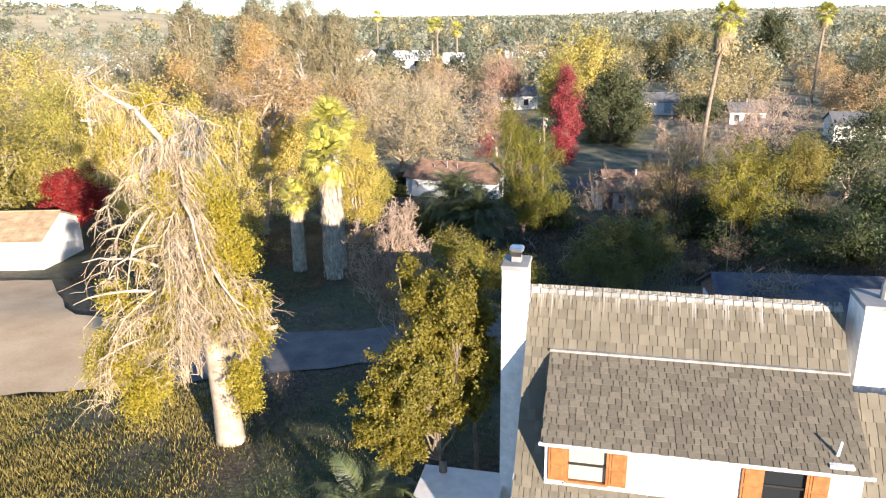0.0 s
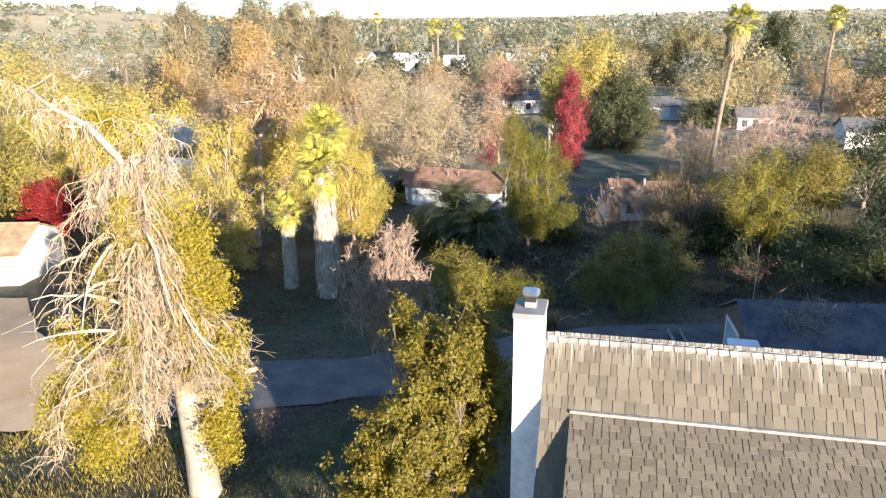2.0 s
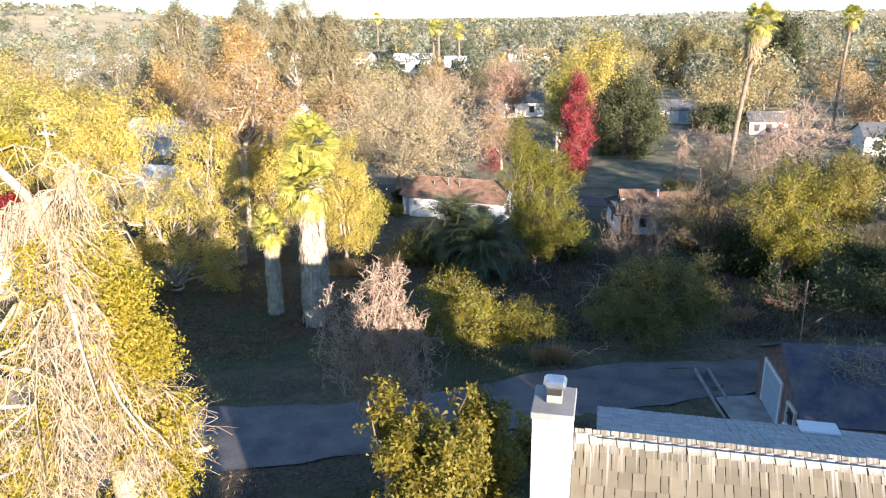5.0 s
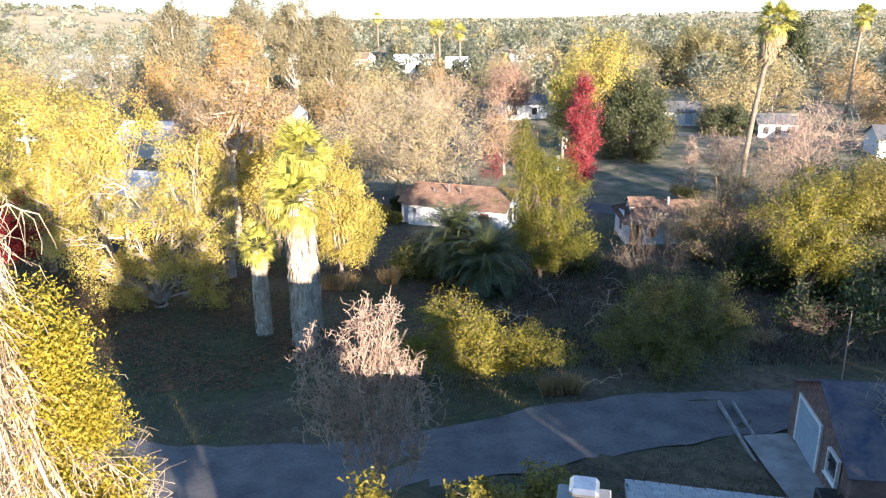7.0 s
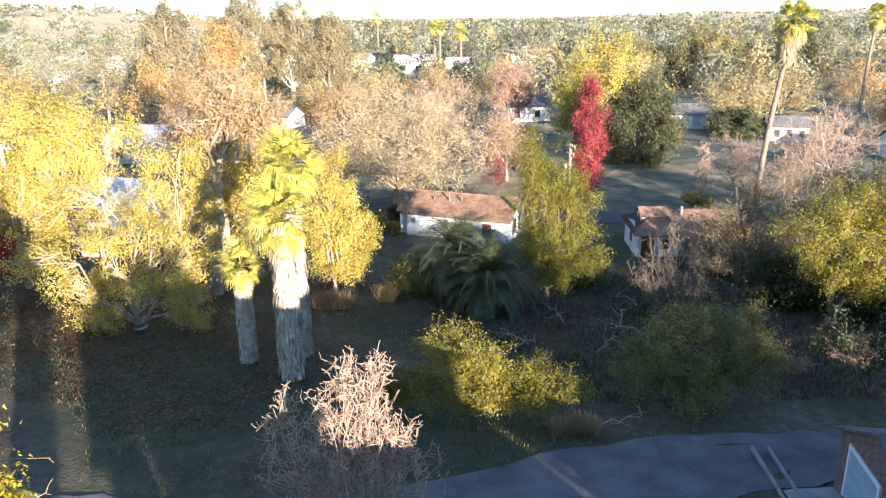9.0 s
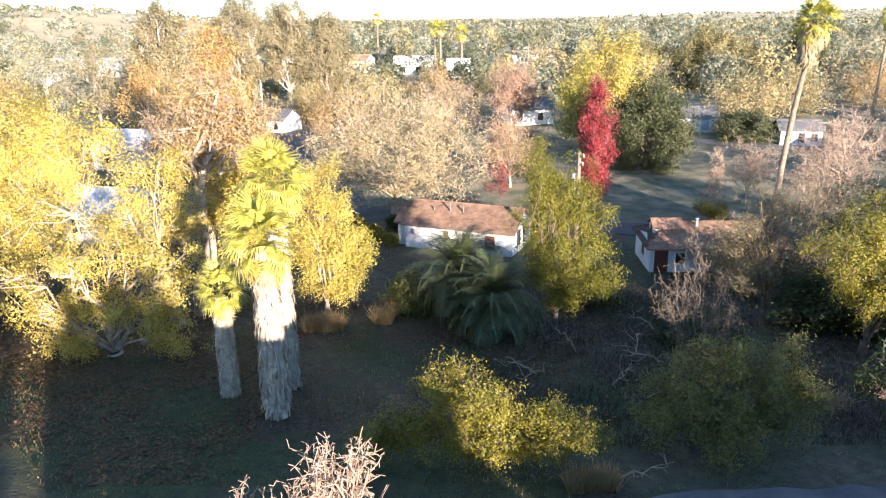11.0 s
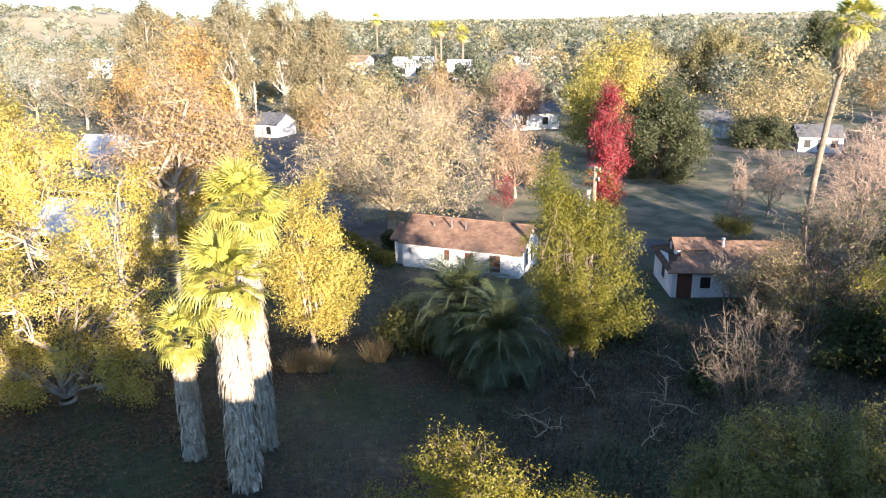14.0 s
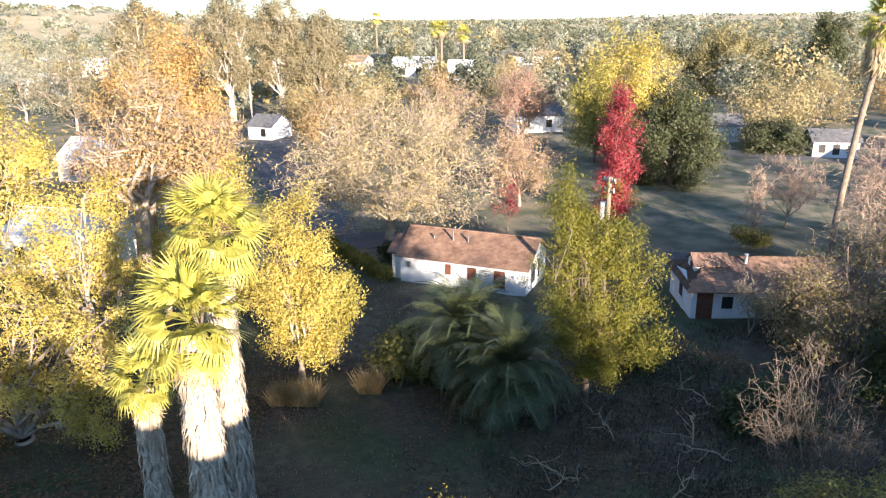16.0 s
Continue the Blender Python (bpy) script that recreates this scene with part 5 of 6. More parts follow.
tree("twiggy_tree", 18.6, 54.5, [(17.0, 54.1, 5.9, 1.43, 1.43, 1.22), (18.1, 55.3, 7.5, 1.69, 1.69, 1.43), (19.8, 54.1, 8.5, 1.78, 1.78, 1.52), (21.5, 55.2, 7.3, 1.81, 1.81, 1.54), (18.5, 54.7, 4.6, 1.79, 1.79, 1.52), (20.7, 53.8, 5.2, 1.99, 1.99, 1.69), (19.4, 55.5, 6.5, 1.70, 1.70, 1.45), (17.2, 54.1, 3.6, 1.53, 1.53, 1.30), (22.4, 54.8, 4.4, 1.58, 1.58, 1.34)],
     "broad brown twiggy tree with few olive leaves, in the shade", M["l_olive"], M["bark"], radius=0.22, n2=13, n3=9, twig=0.6, per=2, size=0.1, loose=0.18, seed=145, fork=0.2, n4=3, group="twiggy trees")
tree("spreading_tree", 31.5, 60.5, [(30.6, 60.5, 5.4, 1.2, 1.2, 1.6), (32.0, 60.5, 6.2, 1.2, 1.2, 1.7), (33.2, 60.8, 5.4, 1.2, 1.2, 1.7), (31.4, 60, 3.4, 1.5, 1.3, 1.4), (32.8, 60, 3.2, 1.4, 1.3, 1.4)],
     "upright yellow-green evergreen tree", M["l_gold"], radius=0.2, n2=12, n3=8, twig=0.8, per=18, size=0.13, loose=0.26, seed=46, fork=0.15)
tree("pepper_tree", 6.9, 54.3, [(5.8, 54.5, 10.9, 0.55, 0.5, 0.75), (5.6, 54.3, 9.8, 0.75, 0.7, 0.7), (6.4, 54.1, 8.7, 1.2, 1.0, 0.8), (8.0, 54.2, 8.8, 1.1, 1.0, 0.8), (5.3, 54.1, 7.4, 1.0, 1.0, 0.8), (7.2, 53.7, 7.3, 1.2, 1.0, 0.85), (8.7, 54.0, 7.2, 1.0, 1.0, 0.8), (5.3, 53.8, 5.8, 1.1, 1.0, 0.9), (7.0, 53.4, 5.6, 1.2, 1.0, 0.9), (8.8, 53.7, 5.5, 1.2, 1.0, 0.9), (5.9, 53.5, 4.2, 1.2, 1.0, 0.9), (7.7, 53.3, 3.9, 1.2, 1.0, 0.9), (9.3, 53.5, 3.8, 1.1, 1.0, 0.9), (7.2, 53.3, 2.9, 1.0, 0.9, 0.7), (6.9, 54.5, 9.7, 0.87, 0.87, 0.74), (8.0, 54.7, 8.5, 0.82, 0.82, 0.70), (5.9, 54.2, 8.9, 0.87, 0.87, 0.74)],
     "drooping olive-yellow tree with feathery foliage", M["l_pepper"], radius=0.24, n2=14, n3=9, twig=0.5, per=15, size=0.105, loose=0.14, seed=47, fork=0.2, hang=0.7, aspect=0.45)
tree("bare_tree", 10.7, 42.3, [(10.3, 42.6, 8.4, 0.59, 0.59, 0.50), (9.5, 42.6, 8.0, 0.58, 0.58, 0.50), (11.3, 42.6, 7.7, 0.60, 0.60, 0.51), (10.2, 42.3, 7.1, 0.64, 0.64, 0.54), (9.1, 42.6, 6.9, 0.55, 0.55, 0.47), (11.7, 42.0, 6.8, 0.52, 0.52, 0.44), (10.8, 42.0, 6.4, 0.65, 0.65, 0.55), (9.9, 42.7, 6.0, 0.60, 0.60, 0.51), (11.3, 42.4, 5.8, 0.57, 0.57, 0.49)],
     "small bare grey tree standing behind the olive shrub", None, M["bark"], radius=0.07, n2=9, n3=7, twig=0.5, n4=2, seed=49, fork=0.2, thinnest=0.006, bend=0.025)
tree("evergreen_shrub", 18.5, 40.5, [(17.4, 40.5, 4.4, 1.7, 1.6, 1.6), (19.6, 40.6, 4.8, 1.8, 1.6, 1.8), (21.6, 41, 4.4, 1.8, 1.6, 1.6)], "dark shaded evergreen shrub behind the garage", M["l_green"], radius=0.12, n2=12, n3=8, twig=0.7, per=8, size=0.17, loose=0.2, category="shrub", seed=50, fork=0.1)
tree("bare_tree", 18.4, 28.2, [(13.9, 29.2, 6.0, 0.83, 0.83, 0.33), (14.9, 29.2, 5.4, 1.04, 1.04, 0.42), (16.0, 29.6, 5.8, 0.96, 0.96, 0.38), (15.2, 29.5, 4.5, 0.87, 0.87, 0.35), (16.4, 29.7, 4.5, 0.89, 0.89, 0.35), (17.2, 29.9, 5.4, 1.23, 1.23, 0.49)], "bare grey tree reaching over the garage roof", None, M["greytwig"], radius=0.12, n2=13, n3=8, twig=0.7, n4=2, seed=52, fork=0.2, thinnest=0.008)
tree("shrub", 2.2, 27.4, [(1.4, 27.4, 3.9, 0.9, 0.8, 0.7), (2.5, 27.6, 3.8, 0.9, 0.8, 0.8), (3.6, 28.2, 4.2, 0.7, 0.7, 0.9)], "low green and gold shrub behind the house", M["l_gold"], radius=0.05, n2=12, n3=8, twig=0.4, per=16, size=0.135, loose=0.12, category="shrub", seed=53, fork=0.05)
tree("red_shrub", -27.4, 54.5, [(-28.6, 54.8, 5.0, 1.6, 1.5, 1.2), (-26.2, 54.8, 5.0, 1.6, 1.5, 1.2), (-27.4, 54.5, 6.1, 1.5, 1.4, 1.0), (-27.2, 54.2, 3.8, 2.2, 1.4, 1.2), (-29.0, 54.2, 3.4, 1.6, 1.3, 1.1)], "deep red maple shrub beside the white building", M["l_deepred"], radius=0.1, n2=14, n3=9, twig=0.5, per=14, size=0.15, loose=0.2, category="shrub", seed=51, fork=0.15)


def hedge(x0, y0, x1, y1, tall, wide, label, leaves, n, seed):
    """A clipped hedge along a line: stems, and a box of leaves."""
    rng = np.random.default_rng(seed)
    long = math.hypot(x1 - x0, y1 - y0)
    h = thing("hedge", pose(x0, y0, gz((x0 + x1) / 2, (y0 + y1) / 2), 0, 0, math.degrees(math.atan2(y1 - y0, x1 - x0))), label, "hedge")
    u = rng.uniform(0, long, int(long * 3))
    stems = [(a, b, -0.1, a + c, b + d, tall * 0.8, 0.03, 0.012) for a, b, c, d in zip(u, rng.normal(size=len(u)) * wide * 0.2, rng.normal(size=len(u)) * 0.1, rng.normal(size=len(u)) * 0.1)]
    tagged(put("stems", raw("stems", *tubes(stems, 4), M["bark"]), h), kind="stuff")
    at = np.stack([rng.uniform(0, long, n), (rng.beta(0.6, 0.6, n) - 0.5) * wide, tall * rng.beta(1.6, 0.7, n)], 1) + rng.normal(size=(n, 3)) * 0.06
    at[:, 2] += 0.12 * np.sin(at[:, 0] * 2.1) + 0.03
    tagged(put("leaves", raw("leaves", *blades(rng, at, 0.16, 0.6), M[leaves]), h), kind="stuff")


hedge(-8.4, 81.0, -2.9, 72.2, 0.9, 0.8, "low golden hedge running up to the white cottage", "l_gold", 9000, 330)
hedge(-3.6, 75.6, -1.6, 74.6, 1.7, 1.2, "dark clipped hedge beside the white cottage", "l_oak", 5000, 331)


def fallen_branch(x, y, length, turn, seed, group="fallen branches"):
    rng = np.random.default_rng(seed)
    root = thing("fallen_branch", pose(x, y, gz(x, y), 0, 0, turn), "pale fallen branch lying on shaded ground", "branch", group)
    segs = []
    main = curve(rng, np.array([0, 0, 0.06]), np.array([length, 0, 0.25]), 7, 0.04, 0.2)
    for i in range(7):
        segs.append((*main[i], *main[i + 1], 0.04 - 0.004 * i, 0.036 - 0.004 * i))
    for _ in range(9):
        s = main[rng.integers(1, 8)]
        tw = curve(rng, s, s + rng.normal(size=3) * [0.4, 0.5, 0.12] + [0.25, 0, 0.2], 3, 0.08)
        for i in range(3):
            segs.append((*tw[i], *tw[i + 1], 0.014, 0.01))
    put("limb", raw("limb", *tubes(segs, 5), M["deadwood"]), root)


for k, (x, y, ln, turn) in enumerate(((5.0, 47.6, 1.6, 150), (4.2, 46.9, 1.2, 20), (7.4, 50.6, 2.2, 100), (8.8, 57.0, 2.6, 60), (10.4, 50.2, 2.4, 70), (11.4, 48.8, 2.0, 160), (8.2, 46.0, 1.8, 40), (12.6, 53.0, 2.2, 120), (9.4, 44.6, 1.6, 10), (6.2, 37.6, 2.0, 8))):
    fallen_branch(x, y, ln, turn, 300 + k)
tree("brush_pile", 16.5, 43.2, [(15.9, 43.2, 2.1, 0.6, 0.5, 0.25), (17.0, 43.1, 2.15, 0.7, 0.5, 0.3)], "low heap of reddish-brown brush", M["l_rust"], M["twig"], radius=0.04, n2=12, n3=8, twig=0.4, per=2, size=0.1, loose=0.1, category="brush", seed=310, fork=0.02, n4=1)
tree("shrub", 17.3, 39.8, [(16.9, 39.8, 4.4, 0.7, 0.6, 0.5), (17.9, 39.7, 4.7, 0.7, 0.6, 0.5)], "dusty pink flowering shrub in the shade", M["l_pink"], radius=0.05, n2=9, n3=7, twig=0.35, per=3, size=0.09, loose=0.12, category="shrub", seed=311, fork=0.05)
tree("shrub", 24.6, 79.0, [(24.0, 79.0, 1.0, 1.1, 0.9, 0.7), (25.4, 78.8, 1.0, 1.0, 0.9, 0.7)], "low golden shrub beside the lane", M["l_gold"], radius=0.05, n2=12, n3=8, twig=0.4, per=12, size=0.13, loose=0.16, category="shrub", seed=312, fork=0.05)
for k, (x, y, zt, rr, mt) in enumerate(((17.6, 62.2, 3.6, 1.3, None), (19.3, 61.6, 4.6, 1.7, "l_tan"), (21.6, 62.0, 5.0, 1.8, "l_gold"), (23.4, 60.8, 4.2, 1.6, None))):
    rng_k = np.random.default_rng(320 + k)
    z_k = gz(x, y)
    tree("twiggy_tree", x, y, [(x + rng_k.normal() * rr * 0.5, y + rng_k.normal() * 0.5, z_k + (zt - z_k) * u, rr * 0.5, rr * 0.5, rr * 0.5) for u in (0.35, 0.5, 0.6, 0.75, 0.85)], "thin twiggy tree before the derelict cottage", M[mt] if mt else None, M["greytwig"] if mt is None else M["bark"],
         radius=0.08, n2=10, n3=8, twig=0.55, per=2, size=0.13, loose=0.2, seed=320 + k, fork=0.15, n4=2, group="twiggy trees")


# ---- the trees behind ----
def ring(cx, cy, z0, z1, r, n, rng, squash=1.0, fill=1.0):
    """Blobs that fill an upright crown from z0 to z1 with the widest radius r."""
    out = []
    for k in range(n):
        u = (k + 0.5) / n
        a = k * 2.4 + rng.uniform(0, 1)
        rr = r * math.sqrt(max(0.05, 1 - (2 * u - 0.9) ** 2)) * 0.68
        s = r * rng.uniform(0.42, 0.6) * fill
        out.append((cx + math.cos(a) * rr, cy + math.sin(a) * rr, z0 + (z1 - z0) * u, s, s, min(s, (z1 - z0) * 0.3) * squash))
    return out


def grown(name, x, y, z_top, r, label, leaves, seed, low=0.3, n=7, bark=None, per=6, size=0.24, n2=9, n3=7, twig=1.0, loose=0.35, category="tree", radius=0.25, n4=0, group="", thinnest=0.012, hang=0.0, fill=1.0):
    rng = np.random.default_rng(seed)
    z0 = gz(x, y)
    lo = z0 + (z_top - z0) * low
    return tree(name, x, y, ring(x, y, lo, z_top - r * 0.25, r, n, rng, 1.0, fill), label, leaves, bark, radius, n2, n3, twig, per, size, loose, category, group, seed, 0.3, 0.06, n4, thinnest, hang=hang)


# the mass of yellow trees beside the lot
tree("yellow_tree", -16.4, 51.2, [(-22.0, 50.3, 5.8, 1.87, 1.87, 1.59), (-20.7, 49.6, 4.7, 1.86, 1.86, 1.58), (-18.9, 51.3, 6.0, 1.56, 1.56, 1.32), (-17.0, 50.1, 7.0, 1.45, 1.45, 1.23), (-15.2, 51.1, 7.2, 1.42, 1.42, 1.21), (-13.5, 51.2, 6.8, 1.34, 1.34, 1.14), (-12.2, 50.0, 4.7, 1.12, 1.12, 0.96), (-18.8, 50.1, 3.8, 1.52, 1.52, 1.29), (-16.7, 50.2, 4.3, 1.24, 1.24, 1.05), (-14.6, 49.8, 4.1, 1.39, 1.39, 1.18), (-13.2, 50.4, 3.1, 1.04, 1.04, 0.88), (-19.8, 51.2, 2.2, 1.25, 1.25, 1.06), (-17.9, 50.2, 2.0, 1.10, 1.10, 0.94), (-11.6, 50.4, 6.2, 0.94, 0.94, 0.80), (-12.7, 50.9, 1.9, 0.75, 0.75, 0.64)],
     "broad yellow-leaved tree with low open grey limbs", M["l_yellow"], M["limbbark"], radius=0.5, n2=11, n3=7, twig=0.6, per=14, size=0.112, loose=0.16, seed=61, fork=0.15, bend=0.09)
tree("yellow_tree", -14.6, 56.0, [(-21.7, 54.6, 7.3, 1.63, 1.63, 1.38), (-19.8, 55.7, 7.0, 1.46, 1.46, 1.24), (-17.5, 56.1, 6.8, 1.36, 1.36, 1.16), (-15.1, 56.3, 6.8, 1.34, 1.34, 1.13), (-13.5, 55.8, 7.0, 1.13, 1.13, 0.96), (-15.8, 55.1, 10.1, 0.88, 0.88, 0.75), (-13.9, 56.0, 10.1, 0.93, 0.93, 0.79), (-16.1, 55.1, 8.2, 0.83, 0.83, 0.70), (-13.7, 55.1, 8.6, 0.68, 0.68, 0.58)],
     "yellow-leaved tree before white cottages", M["l_yellow"], M["limbbark"], radius=0.42, n2=11, n3=7, twig=0.6, per=14, size=0.118, loose=0.18, seed=62, fork=0.25, bend=0.08)
tree("yellow_tree", -24.0, 62.0, [(-24.8, 62.7, 10.8, 1.86, 1.86, 1.58), (-23.1, 61.4, 10.6, 1.76, 1.76, 1.49), (-21.9, 61.1, 9.2, 1.52, 1.52, 1.29), (-24.2, 62.3, 8.5, 1.79, 1.79, 1.52), (-26.9, 61.9, 9.4, 2.23, 2.23, 1.89), (-26.9, 60.9, 6.8, 2.25, 2.25, 1.91), (-20.6, 62.2, 10.9, 1.12, 1.12, 0.95), (-22.9, 61.4, 11.9, 1.14, 1.14, 0.97), (-28.3, 61.0, 11.4, 2.21, 2.21, 1.88)],
     "large bright yellow tree with spreading crown", M["l_yellow"], M["limbbark"], radius=0.35, n2=12, n3=8, twig=0.8, per=10, size=0.18, loose=0.22, seed=53, fork=0.25, bend=0.08)
tree("sycamore", -13.9, 57.6, [(-12.6, 58.1, 11.2, 1.27, 1.27, 1.08), (-11.0, 56.9, 12.1, 1.25, 1.25, 1.06), (-9.8, 56.9, 11.2, 1.00, 1.00, 0.85), (-14.1, 58.1, 9.9, 1.23, 1.23, 1.04), (-11.3, 58.1, 13.3, 1.12, 1.12, 0.96), (-13.2, 57.2, 12.5, 1.21, 1.21, 1.03), (-9.3, 57.5, 12.3, 0.80, 0.80, 0.68), (-14.7, 58.0, 11.2, 1.10, 1.10, 0.93), (-12.3, 56.9, 14.5, 0.82, 0.82, 0.69)],
     "tall sycamore with pale limbs and rusty leaves", M["l_rust"], M["limbbark"], radius=0.42, n2=11, n3=7, twig=0.8, per=7, size=0.16, loose=0.3, seed=60, fork=0.38, bend=0.12, n4=1)
tree("bare_tree", -14.6, 63.0, [(-13.2, 62.2, 12.0, 1.65, 1.65, 1.40), (-15.5, 63.4, 11.1, 1.53, 1.53, 1.30), (-17.0, 63.4, 11.2, 1.33, 1.33, 1.13), (-11.2, 63.6, 11.5, 1.21, 1.21, 1.03), (-13.9, 62.5, 13.5, 1.22, 1.22, 1.04), (-17.7, 62.4, 9.9, 0.97, 0.97, 0.82)],
     "pinkish leafless tree behind the sycamore", M["l_rust"], M["twig"], radius=0.25, n2=11, n3=9, twig=0.9, per=1, size=0.14, loose=0.3, seed=56, fork=0.4, n4=3)
tree("yellow_tree", -12.0, 60.5, [(-12.1, 60.7, 8.3, 1.10, 1.10, 0.93), (-10.7, 60.2, 9.0, 0.88, 0.88, 0.75), (-11.9, 60.3, 6.8, 0.90, 0.90, 0.76), (-13.8, 60.7, 6.4, 0.91, 0.91, 0.77)],
     "small golden tree behind the sycamore trunk", M["l_yellow"], radius=0.15, n2=11, n3=8, twig=0.6, per=10, size=0.16, loose=0.2, seed=55, fork=0.2)
tree("yellow_tree", -6.2, 57.0, [(-6.5, 56.3, 8.1, 1.11, 1.11, 0.94), (-5.0, 57.6, 7.4, 1.05, 1.05, 0.89), (-6.9, 56.6, 6.3, 1.19, 1.19, 1.01), (-5.2, 56.3, 5.8, 1.18, 1.18, 1.00), (-7.6, 57.5, 4.7, 1.14, 1.14, 0.97), (-6.0, 57.0, 4.4, 1.26, 1.26, 1.07), (-7.0, 57.6, 2.7, 1.15, 1.15, 0.98), (-5.4, 56.4, 2.5, 0.96, 0.96, 0.81), (-6.0, 57.3, 9.2, 0.73, 0.73, 0.62)],
     "yellow-leaved tree with pale twigs behind the fan palms", M["l_yellow"], M["limbbark"], radius=0.2, n2=13, n3=8, twig=0.6, per=17, size=0.112, loose=0.18, seed=48, fork=0.2)
tree("green_tree", -4.6, 58.5, [(-4.3, 58.2, 5.2, 0.77, 0.77, 0.66), (-4.2, 58.8, 3.8, 0.85, 0.85, 0.72), (-4.8, 58.5, 2.8, 0.79, 0.79, 0.67), (-9.6, 58.8, 9.2, 0.77, 0.77, 0.66)],
     "lime-green tree beside the yellow one", M["l_lime"], radius=0.14, n2=12, n3=8, twig=0.5, per=16, size=0.115, loose=0.18, seed=59, fork=0.2)
grown("yellow_tree", -27.0, 59.5, 10.0, 4.6, "large yellow-leaved tree with grey limbs", M["l_yellow"], 62, 0.15, 14, M["limbbark"], 11, 0.14, 10, 7, 0.8, 0.24, radius=0.3, fill=0.55)
grown("yellow_tree", -11.6, 63.0, 12.0, 3.2, "tall yellow-orange tree behind the palms", M["l_yellow"], 63, 0.12, 11, M["bark"], 11, 0.15, 11, 8, 0.8, 0.26, radius=0.25, fill=0.7)
grown("yellow_tree", -33.0, 66.0, 14.0, 5.0, "tall yellow-green tree among the yellow ones", M["l_lime"], 57, 0.1, 12, M["bark"], 11, 0.16, 11, 8, 0.9, 0.3, radius=0.28, fill=0.68)
grown("bare_tree", -39.0, 92.0, 9.0, 4.2, "thinly leaved golden tree before a white cottage", M["l_yellow"], 54, 0.15, 11, M["limbbark"], 4, 0.2, 10, 7, 1.0, 0.35, radius=0.25, n4=2, fill=0.7)
grown("orange_tree", -17.9, 78.5, 17.6, 3.2, "tall orange and red autumn tree", M["l_orange"], 64, 0.12, 15, M["bark"], 11, 0.19, 11, 8, 0.8, 0.34, radius=0.3, fill=0.85)
grown("big_bare_oak", -3.4, 82.4, 12.2, 8.4, "broad leafless tree with a haze of tan twigs", M["l_tan"], 65, 0.18, 16, M["greytwig"], 3, 0.2, 13, 10, 1.3, 0.5, radius=0.45, n4=3)
grown("red_tree", 15.9, 86.8, 12.0, 1.75, "slender crimson autumn tree behind a pole", M["l_red"], 66, 0.04, 15, M["bark"], 9, 0.17, 10, 8, 0.6, 0.24, radius=0.16)
grown("dark_oak", 24.9, 100.5, 10.9, 5.4, "dense dark green live oak with boughs to the ground", M["l_oak"], 67, 0.0, 24, M["bark"], 11, 0.24, 12, 8, 0.8, 0.3, radius=0.5, fill=0.72)
grown("yellow_tree", 25.5, 120.0, 15.8, 6.5, "tall yellow tree standing behind the oak", M["l_yellow"], 68, 0.15, 12, M["bark"], 7, 0.3, 12, 8, 1.0, 0.45, radius=0.3)
grown("yellow_tree", 19.5, 112.0, 11.5, 3.4, "slim yellow-green tree beside the crimson one", M["l_lime"], 69, 0.1, 9, M["bark"], 7, 0.28, 10, 8, 0.9, 0.4, radius=0.2)
grown("rusty_tree", 11.6, 121.0, 11.6, 5.2, "round rosy-brown autumn tree above a white cottage", M["l_rose"], 70, 0.45, 11, M["twig"], 3, 0.24, 11, 8, 1.0, 0.4, radius=0.25, n4=3, fill=0.8)
grown("small_red_tree", 6.4, 84.5, 4.6, 1.2, "small thin red sapling on the bank", M["l_red"], 71, 0.3, 6, M["bark"], 2, 0.15, 7, 6, 0.5, 0.2, radius=0.07)
grown("bare_tree", 8.2, 92.0, 8.4, 4.0, "leafless tree with greyish twigs and rusty leaves", M["l_rust"], 72, 0.2, 10, M["twig"], 2, 0.2, 11, 8, 0.9, 0.35, radius=0.2, n4=3)
grown("bare_tree", 2.0, 106.0, 11.0, 6.0, "leafless tree with greyish twigs above the lane", M["l_tan"], 73, 0.2, 11, M["twig"], 2, 0.25, 11, 8, 1.1, 0.4, radius=0.25, n4=3)
grown("bare_tree", 30.4, 85.5, 6.2, 3.3, "small bare tree standing in the meadow", None, 74, 0.3, 7, M["twig"], 1, 0.2, 10, 7, 0.8, 0.3, radius=0.12, n4=3)
grown("bare_tree", 25.6, 81.0, 6.4, 1.1, "thin bare sapling standing in the meadow", None, 75, 0.15, 7, M["twig"], 1, 0.2, 8, 6, 0.5, 0.3, radius=0.08, n4=2)
grown("bare_tree", 33.0, 76.0, 8.8, 3.6, "pinkish leafless tree beside the lane", None, 76, 0.15, 10, M["twig"], 1, 0.25, 10, 8, 1.0, 0.4, radius=0.2, n4=2)
grown("bare_tree", 41.0, 88.0, 9.0, 5.4, "pinkish leafless tree beside the meadow", None, 77, 0.12, 11, M["twig"], 2, 0.25, 10, 8, 1.0, 0.4, radius=0.22, n4=2)
grown("tan_tree", 47.0, 127.0, 9.5, 7.0, "wide tan autumn tree behind the hedge", M["l_tan"], 78, 0.1, 12, M["twig"], 4, 0.3, 10, 7, 1.2, 0.5, radius=0.3)
grown("green_shrub", 43.0, 116.5, 5.0, 4.6, "dense dark green hedge beside a cottage", M["l_oak"], 79, 0.05, 11, M["bark"], 10, 0.26, 11, 8, 0.8, 0.3, "shrub", radius=0.15)
